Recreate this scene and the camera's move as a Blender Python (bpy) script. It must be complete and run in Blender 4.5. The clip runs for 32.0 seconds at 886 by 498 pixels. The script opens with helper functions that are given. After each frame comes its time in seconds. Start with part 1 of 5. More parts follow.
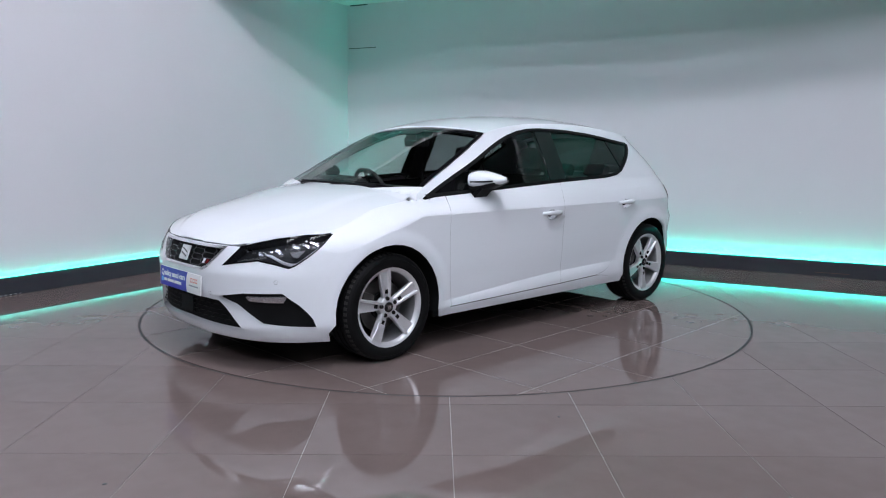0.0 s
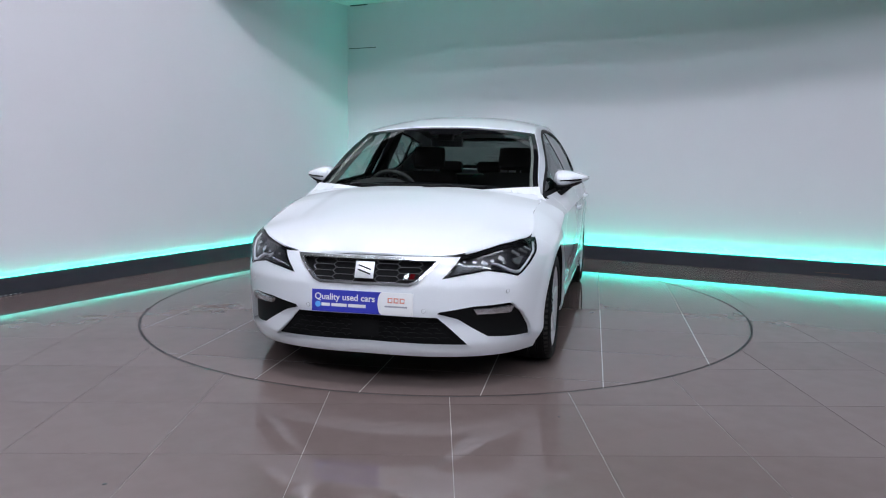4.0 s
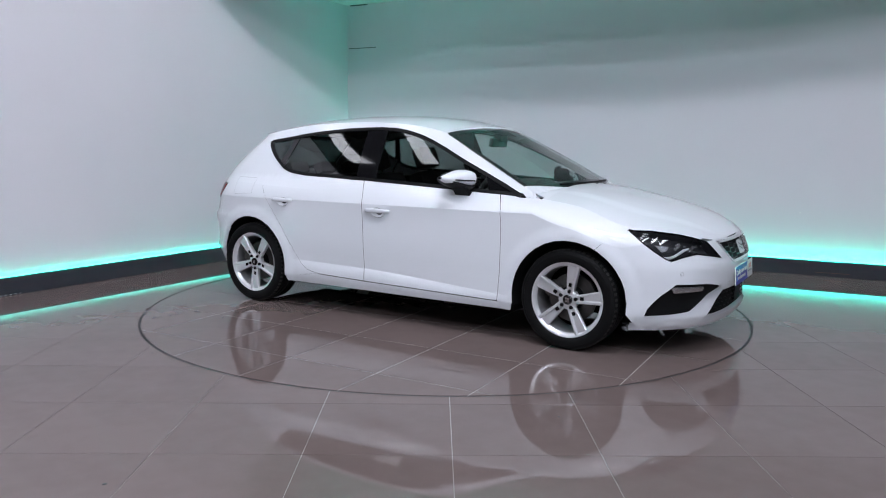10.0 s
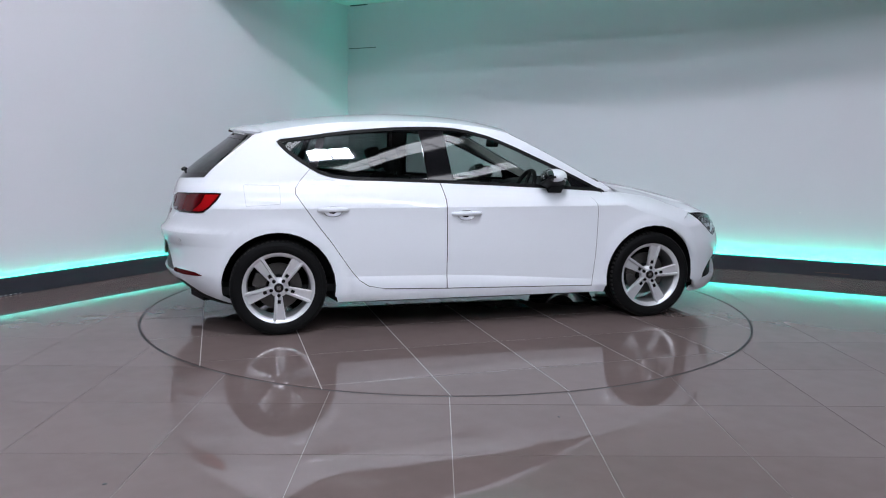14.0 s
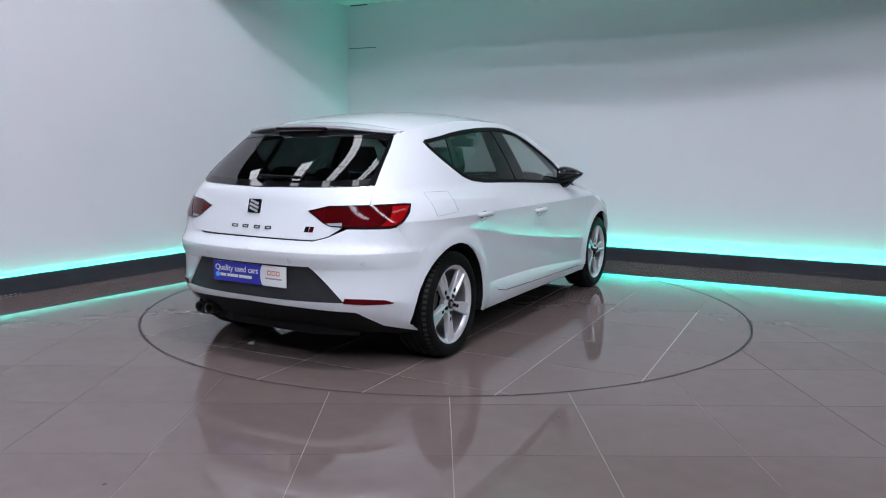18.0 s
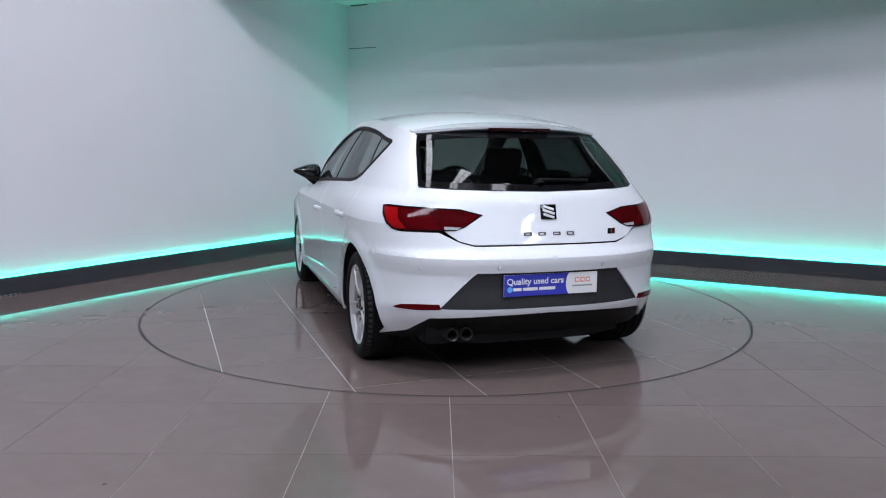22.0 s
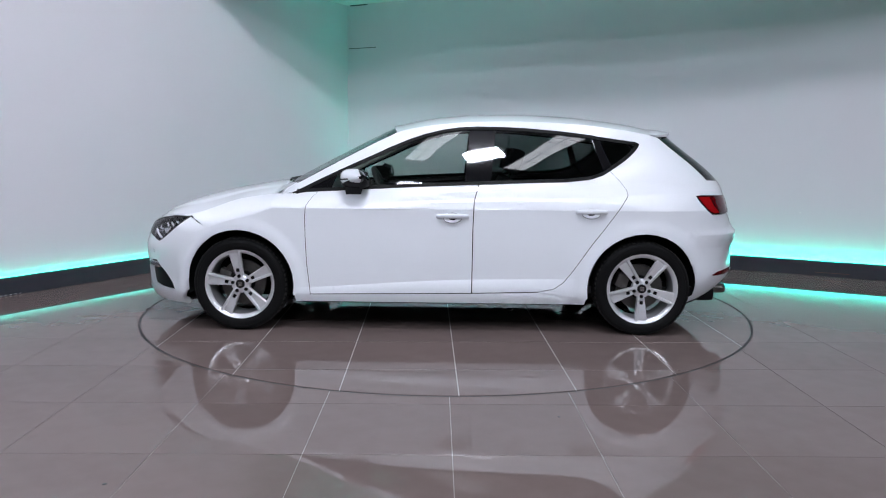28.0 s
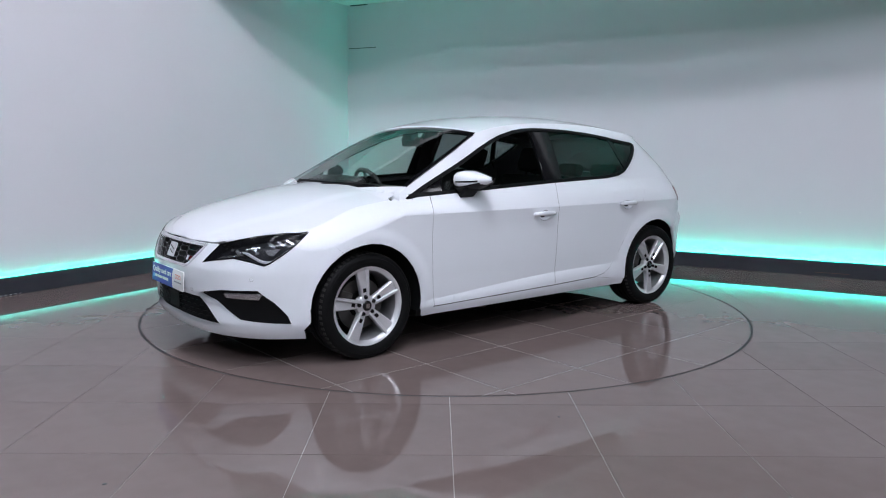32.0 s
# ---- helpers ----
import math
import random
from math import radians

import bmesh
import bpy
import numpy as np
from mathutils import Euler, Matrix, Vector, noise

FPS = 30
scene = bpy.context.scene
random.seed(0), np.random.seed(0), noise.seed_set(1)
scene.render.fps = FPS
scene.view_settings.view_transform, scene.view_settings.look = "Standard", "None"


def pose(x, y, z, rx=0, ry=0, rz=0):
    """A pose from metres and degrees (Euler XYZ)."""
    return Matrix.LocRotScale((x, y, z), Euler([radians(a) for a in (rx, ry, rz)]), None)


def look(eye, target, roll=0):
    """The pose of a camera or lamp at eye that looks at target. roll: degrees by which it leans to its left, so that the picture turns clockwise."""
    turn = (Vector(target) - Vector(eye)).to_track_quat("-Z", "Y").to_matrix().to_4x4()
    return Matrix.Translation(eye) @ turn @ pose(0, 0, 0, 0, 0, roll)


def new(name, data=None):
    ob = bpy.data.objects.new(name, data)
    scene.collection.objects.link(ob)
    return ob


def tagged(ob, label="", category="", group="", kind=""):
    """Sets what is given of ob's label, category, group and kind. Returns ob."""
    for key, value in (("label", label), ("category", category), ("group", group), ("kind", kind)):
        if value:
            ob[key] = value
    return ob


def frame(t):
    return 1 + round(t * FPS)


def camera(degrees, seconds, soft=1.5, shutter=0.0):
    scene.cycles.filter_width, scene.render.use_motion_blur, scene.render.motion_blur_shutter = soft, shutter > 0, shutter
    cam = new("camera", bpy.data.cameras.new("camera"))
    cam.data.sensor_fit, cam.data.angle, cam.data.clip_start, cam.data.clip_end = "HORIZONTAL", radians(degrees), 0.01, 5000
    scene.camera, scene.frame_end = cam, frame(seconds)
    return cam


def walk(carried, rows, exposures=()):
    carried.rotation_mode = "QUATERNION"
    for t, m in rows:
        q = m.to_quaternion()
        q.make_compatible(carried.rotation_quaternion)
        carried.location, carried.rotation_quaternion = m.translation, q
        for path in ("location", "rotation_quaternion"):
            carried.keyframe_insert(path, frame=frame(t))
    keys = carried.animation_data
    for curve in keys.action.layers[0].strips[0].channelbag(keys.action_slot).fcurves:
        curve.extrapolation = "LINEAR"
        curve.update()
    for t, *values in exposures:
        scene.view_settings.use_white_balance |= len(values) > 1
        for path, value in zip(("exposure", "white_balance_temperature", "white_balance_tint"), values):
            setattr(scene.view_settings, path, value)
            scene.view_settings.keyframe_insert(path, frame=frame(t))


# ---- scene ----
from mathutils.geometry import delaunay_2d_cdt

# ---- camera and its place ----
cam = camera(60.77, 32.0, 1.1)
EYE = (0.0, -5.8297, 1.2242)
PITCH, YAW = radians(7.780), radians(-0.222)
AIM = (EYE[0] + math.sin(YAW) * math.cos(PITCH), EYE[1] + math.cos(YAW) * math.cos(PITCH), EYE[2] - math.sin(PITCH))
VIEW = look(EYE, AIM, 0.474)
walk(cam, [(0.0, VIEW), (32.0, VIEW)], [(0.0, -0.13), (32.0, -0.13)])

# ---- light ----
world = bpy.data.worlds.new("world")
world.use_nodes = True
world.node_tree.nodes["Background"].inputs["Color"].default_value = (0.55, 0.6, 0.7, 1)
world.node_tree.nodes["Background"].inputs["Strength"].default_value = 0.02
scene.world = world


# ---- materials ----
def mat(name, color, rough=0.5, metal=0.0, spec=0.5, coat=0.0, emit=None, power=0.0, noise_amt=0.0, noise_scale=8.0,
        bump=0.0, bump_scale=60.0, rough_var=0.0, alpha=None, trans=0.0, ior=1.5, island=0.0, coat_rough=0.03):
    m = bpy.data.materials.new(name)
    m.use_nodes = True
    nt = m.node_tree
    b = nt.nodes["Principled BSDF"]
    b.inputs["Base Color"].default_value = (*color, 1)
    b.inputs["Roughness"].default_value = rough
    b.inputs["Metallic"].default_value = metal
    b.inputs["Specular IOR Level"].default_value = spec
    b.inputs["Coat Weight"].default_value = coat
    b.inputs["Coat Roughness"].default_value = coat_rough
    b.inputs["Transmission Weight"].default_value = trans
    b.inputs["IOR"].default_value = ior
    if emit:
        b.inputs["Emission Color"].default_value = (*emit, 1)
        b.inputs["Emission Strength"].default_value = power
    tc = nt.nodes.new("ShaderNodeTexCoord")
    if noise_amt or rough_var or island:
        n1 = nt.nodes.new("ShaderNodeTexNoise")
        n1.inputs["Scale"].default_value = noise_scale
        n1.inputs["Detail"].default_value = 6
        n2 = nt.nodes.new("ShaderNodeTexNoise")
        n2.inputs["Scale"].default_value = noise_scale * 0.17
        n2.inputs["Detail"].default_value = 3
        for n in (n1, n2):
            nt.links.new(tc.outputs["Object"], n.inputs["Vector"])
        add = nt.nodes.new("ShaderNodeMath")
        add.operation = "ADD"
        nt.links.new(n1.outputs["Fac"], add.inputs[0])
        nt.links.new(n2.outputs["Fac"], add.inputs[1])
        last = add.outputs[0]
        if island:
            info = nt.nodes.new("ShaderNodeObjectInfo")
            mul = nt.nodes.new("ShaderNodeMath")
            mul.operation = "MULTIPLY_ADD"
            mul.inputs[1].default_value = island
            nt.links.new(info.outputs["Random"], mul.inputs[0])
            nt.links.new(last, mul.inputs[2])
            last = mul.outputs[0]
        if noise_amt:
            rng = nt.nodes.new("ShaderNodeMapRange")
            rng.inputs["From Min"].default_value = 0.6
            rng.inputs["From Max"].default_value = 1.4
            rng.inputs["To Min"].default_value = 1 - noise_amt
            rng.inputs["To Max"].default_value = 1 + noise_amt
            nt.links.new(last, rng.inputs["Value"])
            mix = nt.nodes.new("ShaderNodeMixRGB")
            mix.blend_type = "MULTIPLY"
            mix.inputs["Fac"].default_value = 1
            mix.inputs["Color1"].default_value = (*color, 1)
            nt.links.new(rng.outputs["Result"], mix.inputs["Color2"])
            nt.links.new(mix.outputs["Color"], b.inputs["Base Color"])
        if rough_var:
            r2 = nt.nodes.new("ShaderNodeMapRange")
            r2.inputs["From Min"].default_value = 0.6
            r2.inputs["From Max"].default_value = 1.4
            r2.inputs["To Min"].default_value = max(0.0, rough - rough_var)
            r2.inputs["To Max"].default_value = rough + rough_var
            nt.links.new(last, r2.inputs["Value"])
            nt.links.new(r2.outputs["Result"], b.inputs["Roughness"])
    if bump:
        n3 = nt.nodes.new("ShaderNodeTexNoise")
        n3.inputs["Scale"].default_value = bump_scale
        n3.inputs["Detail"].default_value = 4
        nt.links.new(tc.outputs["Object"], n3.inputs["Vector"])
        bp = nt.nodes.new("ShaderNodeBump")
        bp.inputs["Strength"].default_value = bump
        bp.inputs["Distance"].default_value = 0.01
        nt.links.new(n3.outputs["Fac"], bp.inputs["Height"])
        nt.links.new(bp.outputs["Normal"], b.inputs["Normal"])
    return m


def glass_mat(name, tint, ior=1.5, rough=0.0):
    """Thin glass: tinted see-through with the gloss of a pane."""
    m = bpy.data.materials.new(name)
    m.use_nodes = True
    nt = m.node_tree
    nt.nodes.remove(nt.nodes["Principled BSDF"])
    tr = nt.nodes.new("ShaderNodeBsdfTransparent")
    tr.inputs["Color"].default_value = (*tint, 1)
    gl = nt.nodes.new("ShaderNodeBsdfGlossy")
    gl.inputs["Roughness"].default_value = rough
    lw = nt.nodes.new("ShaderNodeLayerWeight")
    lw.inputs["Blend"].default_value = 0.5
    pw = nt.nodes.new("ShaderNodeMath")
    pw.operation = 'POWER'
    pw.inputs[1].default_value = 4.0
    nt.links.new(lw.outputs["Facing"], pw.inputs[0])
    fr = nt.nodes.new("ShaderNodeMath")
    fr.operation = 'MULTIPLY_ADD'
    fr.inputs[1].default_value = 0.72
    fr.inputs[2].default_value = 2 * ((ior - 1) / (ior + 1)) ** 2 - 0.01
    nt.links.new(pw.outputs[0], fr.inputs[0])
    mx = nt.nodes.new("ShaderNodeMixShader")
    nt.links.new(fr.outputs[0], mx.inputs[0])
    nt.links.new(tr.outputs[0], mx.inputs[1])
    nt.links.new(gl.outputs[0], mx.inputs[2])
    nt.links.new(mx.outputs[0], nt.nodes["Material Output"].inputs["Surface"])
    return m


def glow_mat(name, color, power):
    m = bpy.data.materials.new(name)
    m.use_nodes = True
    nt = m.node_tree
    nt.nodes.remove(nt.nodes["Principled BSDF"])
    e = nt.nodes.new("ShaderNodeEmission")
    e.inputs["Color"].default_value = (*color, 1)
    e.inputs["Strength"].default_value = power
    nt.links.new(e.outputs[0], nt.nodes["Material Output"].inputs["Surface"])
    return m


M_WALL = mat("matt_wall_paint", (0.715, 0.702, 0.738), 0.55, spec=0.3, noise_amt=0.025, noise_scale=1.4, bump=0.03, bump_scale=140)
M_SKIRT = mat("dark_grey_skirting_paint", (0.035, 0.037, 0.045), 0.35, noise_amt=0.15, noise_scale=6)
M_TILE = mat("polished_grey_porcelain", (0.158, 0.121, 0.113), 0.4, spec=0.0, noise_amt=0.09, noise_scale=9, island=0.35)


def polish(m, low, high, rough):
    """A worn polish over a matt body: gloss that grows towards grazing angles, short of a clean mirror's."""
    nt = m.node_tree
    b = nt.nodes["Principled BSDF"]
    b.inputs["Specular IOR Level"].default_value = 0.0
    gl = nt.nodes.new("ShaderNodeBsdfGlossy")
    gl.inputs["Roughness"].default_value = rough
    lw = nt.nodes.new("ShaderNodeLayerWeight")
    lw.inputs["Blend"].default_value = 0.5
    pw = nt.nodes.new("ShaderNodeMath")
    pw.operation = "POWER"
    pw.inputs[1].default_value = 4.6
    nt.links.new(lw.outputs["Facing"], pw.inputs[0])
    fr = nt.nodes.new("ShaderNodeMath")
    fr.operation = "MULTIPLY_ADD"
    fr.inputs[1].default_value = high - low
    fr.inputs[2].default_value = low
    nt.links.new(pw.outputs[0], fr.inputs[0])
    mx = nt.nodes.new("ShaderNodeMixShader")
    nt.links.new(fr.outputs[0], mx.inputs[0])
    nt.links.new(b.outputs[0], mx.inputs[1])
    nt.links.new(gl.outputs[0], mx.inputs[2])
    nt.links.new(mx.outputs[0], nt.nodes["Material Output"].inputs["Surface"])
    return m


polish(M_TILE, 0.075, 0.84, 0.02)
M_GROUT = mat("pale_grout", (0.36, 0.33, 0.31), 0.8, noise_amt=0.3, noise_scale=5)
M_SEAM = mat("dark_rubber_seam", (0.012, 0.012, 0.013), 0.6)
M_LED = glow_mat("teal_led_tape", (0.01, 1.0, 0.74), 180.0)
M_LED_DIM = glow_mat("dimmer_teal_led_tape", (0.01, 1.0, 0.74), 98.0)
M_SKY = glow_mat("daylit_rooflight_sheet", (0.94, 0.96, 1.06), 7.0)
M_PANEL = glow_mat("light_panel_diffuser", (0.88, 0.945, 1.09), 34.0)
M_PANEL_FILL = glow_mat("fill_panel_diffuser", (0.88, 0.945, 1.09), 20.0)
M_FLOOD = glow_mat("floodlight_lens", (0.91, 0.94, 1.08), 200.0)
M_ROOF = mat("dark_roof_lining", (0.06, 0.06, 0.065), 0.7, noise_amt=0.2, noise_scale=3)
M_SHED = mat("grey_shed_wall", (0.10, 0.10, 0.105), 0.7, noise_amt=0.2, noise_scale=2)
M_CEIL = mat("white_ceiling_paint", (0.80, 0.80, 0.80), 0.6, noise_amt=0.03, noise_scale=2)
M_STEEL = mat("painted_steel_truss", (0.12, 0.12, 0.13), 0.5, noise_amt=0.2)


# ---- mesh helpers ----
def finish(name, bm, material, smooth=False, sharp=None):
    me = bpy.data.meshes.new(name)
    if smooth:
        for f in bm.faces:
            f.smooth = True
    bm.to_mesh(me)
    bm.free()
    me.materials.append(material)
    if "surface_normal" in me.attributes:
        if smooth:
            ns = [d.vector.copy() for d in me.attributes["surface_normal"].data]
            for p in me.polygons:
                for i in p.loop_indices:
                    if ns[i].length < 0.5:
                        ns[i] = p.normal.copy()
            me.normals_split_custom_set([tuple(n) for n in ns])
        me.attributes.remove(me.attributes["surface_normal"])
    elif smooth and sharp:
        me.set_sharp_from_angle(angle=radians(sharp))
    return me


def part(name, bm, material, parent, label="", smooth=False, sharp=None):
    ob = new(name, finish(name, bm, material, smooth, sharp))
    ob.parent = parent
    if label:
        ob["label"] = label
    return ob


def box_bm(x0, y0, z0, x1, y1, z1, bevel=0.0, bm=None, m=None):
    own = bm is None
    b = bmesh.new()
    r = bmesh.ops.create_cube(b, size=1)
    for v in r["verts"]:
        v.co = Vector(((x0 + x1) / 2 + v.co.x * (x1 - x0), (y0 + y1) / 2 + v.co.y * (y1 - y0), (z0 + z1) / 2 + v.co.z * (z1 - z0)))
    if bevel:
        bmesh.ops.bevel(b, geom=b.edges[:], offset=bevel, segments=2, affect="EDGES", profile=0.7)
    if m is not None:
        b.transform(m)
    if own:
        return b
    tmp = bpy.data.meshes.new("tmp")
    b.to_mesh(tmp)
    b.free()
    bm.from_mesh(tmp)
    bpy.data.meshes.remove(tmp)
    return bm


def prism_bm(poly, z0, z1):
    bm = bmesh.new()
    lo = [bm.verts.new((x, y, z0)) for x, y in poly]
    hi = [bm.verts.new((x, y, z1)) for x, y in poly]
    n = len(poly)
    bm.faces.new(hi)
    bm.faces.new(lo[::-1])
    for i in range(n):
        bm.faces.new((lo[i], lo[(i + 1) % n], hi[(i + 1) % n], hi[i]))
    bmesh.ops.recalc_face_normals(bm, faces=bm.faces)
    return bm


def lathe(profile, n=48, axis="y", caps=False):
    """Profile of (radius, along) spun round the axis."""
    bm = bmesh.new()
    rows = []
    for i in range(n):
        t = 2 * math.pi * i / n
        rows.append([bm.verts.new((r * math.cos(t), h, r * math.sin(t))) for r, h in profile])
    for i in range(n):
        a, b = rows[i], rows[(i + 1) % n]
        for k in range(len(profile) - 1):
            bm.faces.new((a[k], a[k + 1], b[k + 1], b[k]))
    bmesh.ops.remove_doubles(bm, verts=bm.verts, dist=1e-6)
    bmesh.ops.recalc_face_normals(bm, faces=bm.faces)
    return bm


# ---- the corner: two walls, skirting, light tape, ceiling ----
CORNER = Vector((-1.26, 3.93))
LEFT_END = CORNER + (Vector((-3.566, 0.093)) - CORNER) * 1.35
RIGHT_END = CORNER + (Vector((4.147, 1.2)) - CORNER) * 1.22
WALL_H, SKIRT_H = 2.95, 0.150


def band(p, q, d0, d1, z0, z1):
    """Upright slab along the line p to q, from d0 to d1 metres in front of it (towards the room)."""
    d = (q - p).normalized()
    n = Vector((d.y, -d.x))
    if n.dot(Vector((0, -1)) - p) < 0:
        n = -n
    return prism_bm([p + n * d0, q + n * d0, q + n * d1, p + n * d1], z0, z1), n


def structure(name, bm, material, label, category):
    ob = new(name, finish(name, bm, material))
    return tagged(ob, label, category, kind="structure")


dl = (LEFT_END - CORNER).normalized()
dr = (RIGHT_END - CORNER).normalized()
structure("wall_left", band(CORNER, LEFT_END, -0.15, 0.0, 0, 3.33)[0], M_WALL, "plain matt white painted wall above a dark skirting", "wall")
structure("wall_right", band(CORNER - dr * 0.15, RIGHT_END, -0.15, 0.0, 0, 3.33)[0], M_WALL, "plain matt white painted wall meeting another in a corner", "wall")
for nm, p, q, d in (("left", CORNER, LEFT_END, dl), ("right", CORNER, RIGHT_END, dr)):
    inner = p + d * 0.035
    structure("skirting_" + nm, band(inner, q, 0.028, 0.034, 0, SKIRT_H)[0], M_SKIRT, "dark grey painted skirting board hiding a light tape", "skirting")
    structure("skirting_back_" + nm, band(inner, q, 0.0, 0.0275, 0, SKIRT_H - 0.02)[0], M_SKIRT, "dark grey backing batten of the skirting", "skirting")
    led = new("led_tape_" + nm, finish("led_tape", band(inner + d * 0.02, q, *((0.010, 0.0155) if nm == "left" else (0.016, 0.0260)), SKIRT_H - 0.0195, SKIRT_H - 0.014)[0], M_LED_DIM if nm == "left" else M_LED))
    tagged(led, "glowing teal light tape along the top of the skirting", "light strip")

# canopy over the corner: a flat ceiling along both walls with a rounded inner edge, open towards the shed
ctr = Vector((-0.2, -0.2))
front = Vector((dr.y, -dr.x))
if front.dot(ctr - CORNER) < 0:
    front = -front
CANOPY_Z = 2.95
CANOPY_EDGE = [(-0.50, 2.60), (0.20, 2.52), (0.74, 2.38), (1.10, 2.14), (1.40, 1.95), (1.80, 1.84), (3.00, 1.84), (4.20, 1.84), (5.00, 1.74), (5.80, 1.58), (6.40, 1.42), (7.00, 1.20), (8.20, 0.75)]


def plan(u, v):
    """u metres along the long wall from the corner, v metres out of it."""
    return CORNER + dr * u + front * v


def canopy():
    edge = []
    for (u0, v0), (u1, v1) in zip(CANOPY_EDGE, CANOPY_EDGE[1:]):
        edge += [(u0 + (u1 - u0) * k / 4, v0 + (v1 - v0) * k / 4) for k in range(4)]
    edge.append(CANOPY_EDGE[-1])
    for _ in range(3):
        edge = [edge[0]] + [(q[0], (p[1] + 2 * q[1] + r[1]) / 4) for p, q, r in zip(edge, edge[1:], edge[2:])] + [edge[-1]]
    return prism_bm([plan(u, v) for u, v in edge] + [plan(8.2, -0.15), plan(-0.5, -0.15)], CANOPY_Z, CANOPY_Z + 0.10)


structure("ceiling", canopy(), M_CEIL, "plain white ceiling with a rounded edge, lit teal from below", "ceiling")

# shed around and behind the camera
SH = 13.0
structure("shed_floor", prism_bm([(-SH, -SH), (SH, -SH), (SH, SH), (-SH, SH)], -0.3, -0.03), M_GROUT, "concrete base under the tiles", "floor")
for nm, a, b in (("north", (-SH, SH), (SH, SH + .2)), ("south", (-SH, -SH - .2), (SH, -SH)), ("west", (-SH - .2, -SH), (-SH, SH)), ("east", (SH, -SH), (SH + .2, SH))):
    structure("wall_" + nm, box_bm(a[0], a[1], -0.3, b[0], b[1], 6.6), M_SHED, "plain grey shed wall", "wall")
ROOF_Z = 6.2
structure("shed_roof", box_bm(-SH, -SH, ROOF_Z + 0.1, SH, SH, ROOF_Z + 0.3), M_ROOF, "dark shed roof lining with rooflights", "ceiling")


def rooflight(u, v, length, width, along_wall, material, name, label, group, n, z=ROOF_Z):
    """Glowing sheets between dark glazing bars, in the roof; length runs along the long wall or out from it."""
    e = new(name, None)
    p = plan(u, v)
    d = dr if along_wall else front
    e.matrix_basis = Matrix.Translation((p.x, p.y, z)) @ Matrix.Rotation(math.atan2(d.y, d.x), 4, "Z")
    for k in range(n):
        a, b = -length / 2 + length * k / n + 0.02, -length / 2 + length * (k + 1) / n - 0.02
        for y0, y1 in ((-width / 2, -0.015), (0.015, width / 2)):
            part("sheet", box_bm(a, y0, 0.02, b, y1, 0.04), material, e)
    part("frame", box_bm(-length / 2 - 0.05, -width / 2 - 0.05, 0.045, length / 2 + 0.05, width / 2 + 0.05, 0.09), M_STEEL, e)
    return tagged(e, label, "rooflight", group=group)


for k in range(7):
    rooflight(-2.6 + 2.1 * k, 5.45, 3.2, 0.48, False, M_SKY, "rooflight", "long daylit rooflight strip with dark glazing bars", "rooflights in the shed roof", 5)
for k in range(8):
    rooflight(4.6 + 1.6 * k, 8.95, 1.35, 0.50, True, M_PANEL, "light_panel", "bright rectangular light panel out of view under the shed roof", "light panels in the shed", 2)
    # second row behind the camera: unseen panels added as fill for the car's front
    rooflight(-0.4 + 1.2 * k, 12.15, 1.08, 0.75, True, M_PANEL_FILL, "light_panel", "bright rectangular light panel out of view under the shed roof", "light panels behind the camera", 2)

flood = rooflight(4.7, 6.1, 0.62, 0.62, False, M_FLOOD, "floodlight", "square bright floodlight tilted towards the walls", "", 1)
flood.matrix_basis = flood.matrix_basis @ Matrix.Rotation(radians(56), 4, "Z") @ Matrix.Rotation(radians(62), 4, "Y")
flood.location.z = ROOF_Z - 0.35
bm = box_bm(flood.location.x - 0.015, flood.location.y - 0.015, flood.location.z + 0.06, flood.location.x + 0.015, flood.location.y + 0.015, ROOF_Z + 0.11)
bm.transform(flood.matrix_basis.inverted())
part("bracket", bm, M_STEEL, flood)

# ---- tiled floor and turntable ----
TABLE_R, GAP = 2.235, 0.0015
floor_root = structure("floor", prism_bm([(-SH, -SH), (SH, -SH), (SH, SH), (-SH, SH)], -0.03, -0.002), M_GROUT, "polished grey porcelain floor tiles with pale joints", "floor")


def tile_mesh(tris, pts, name="tile"):
    """Flat slab, 9 mm thick, from triangles in plan."""
    bm = bmesh.new()
    vs = [bm.verts.new((x, y, 0)) for x, y in pts]
    for t in tris:
        try:
            bm.faces.new([vs[i] for i in t])
        except ValueError:
            pass
    for v in [v for v in bm.verts if not v.link_faces]:
        bm.verts.remove(v)
    for f in bm.faces:
        if f.normal.z < 0:
            f.normal_flip()
    bmesh.ops.recalc_face_normals(bm, faces=bm.faces)
    if bm.faces and sum(f.normal.z for f in bm.faces) < 0:
        bmesh.ops.reverse_faces(bm, faces=bm.faces)
    edges = [e for e in bm.edges if e.is_boundary]
    r = bmesh.ops.extrude_edge_only(bm, edges=edges)
    for g in r["geom"]:
        if isinstance(g, bmesh.types.BMVert):
            g.co.z -= 0.009
    bmesh.ops.recalc_face_normals(bm, faces=bm.faces)
    if bm.faces and sum(f.normal.z for f in bm.faces if abs(f.normal.z) > 0.5) < 0:
        bmesh.ops.reverse_faces(bm, faces=bm.faces)
    return finish(name, bm, M_TILE)


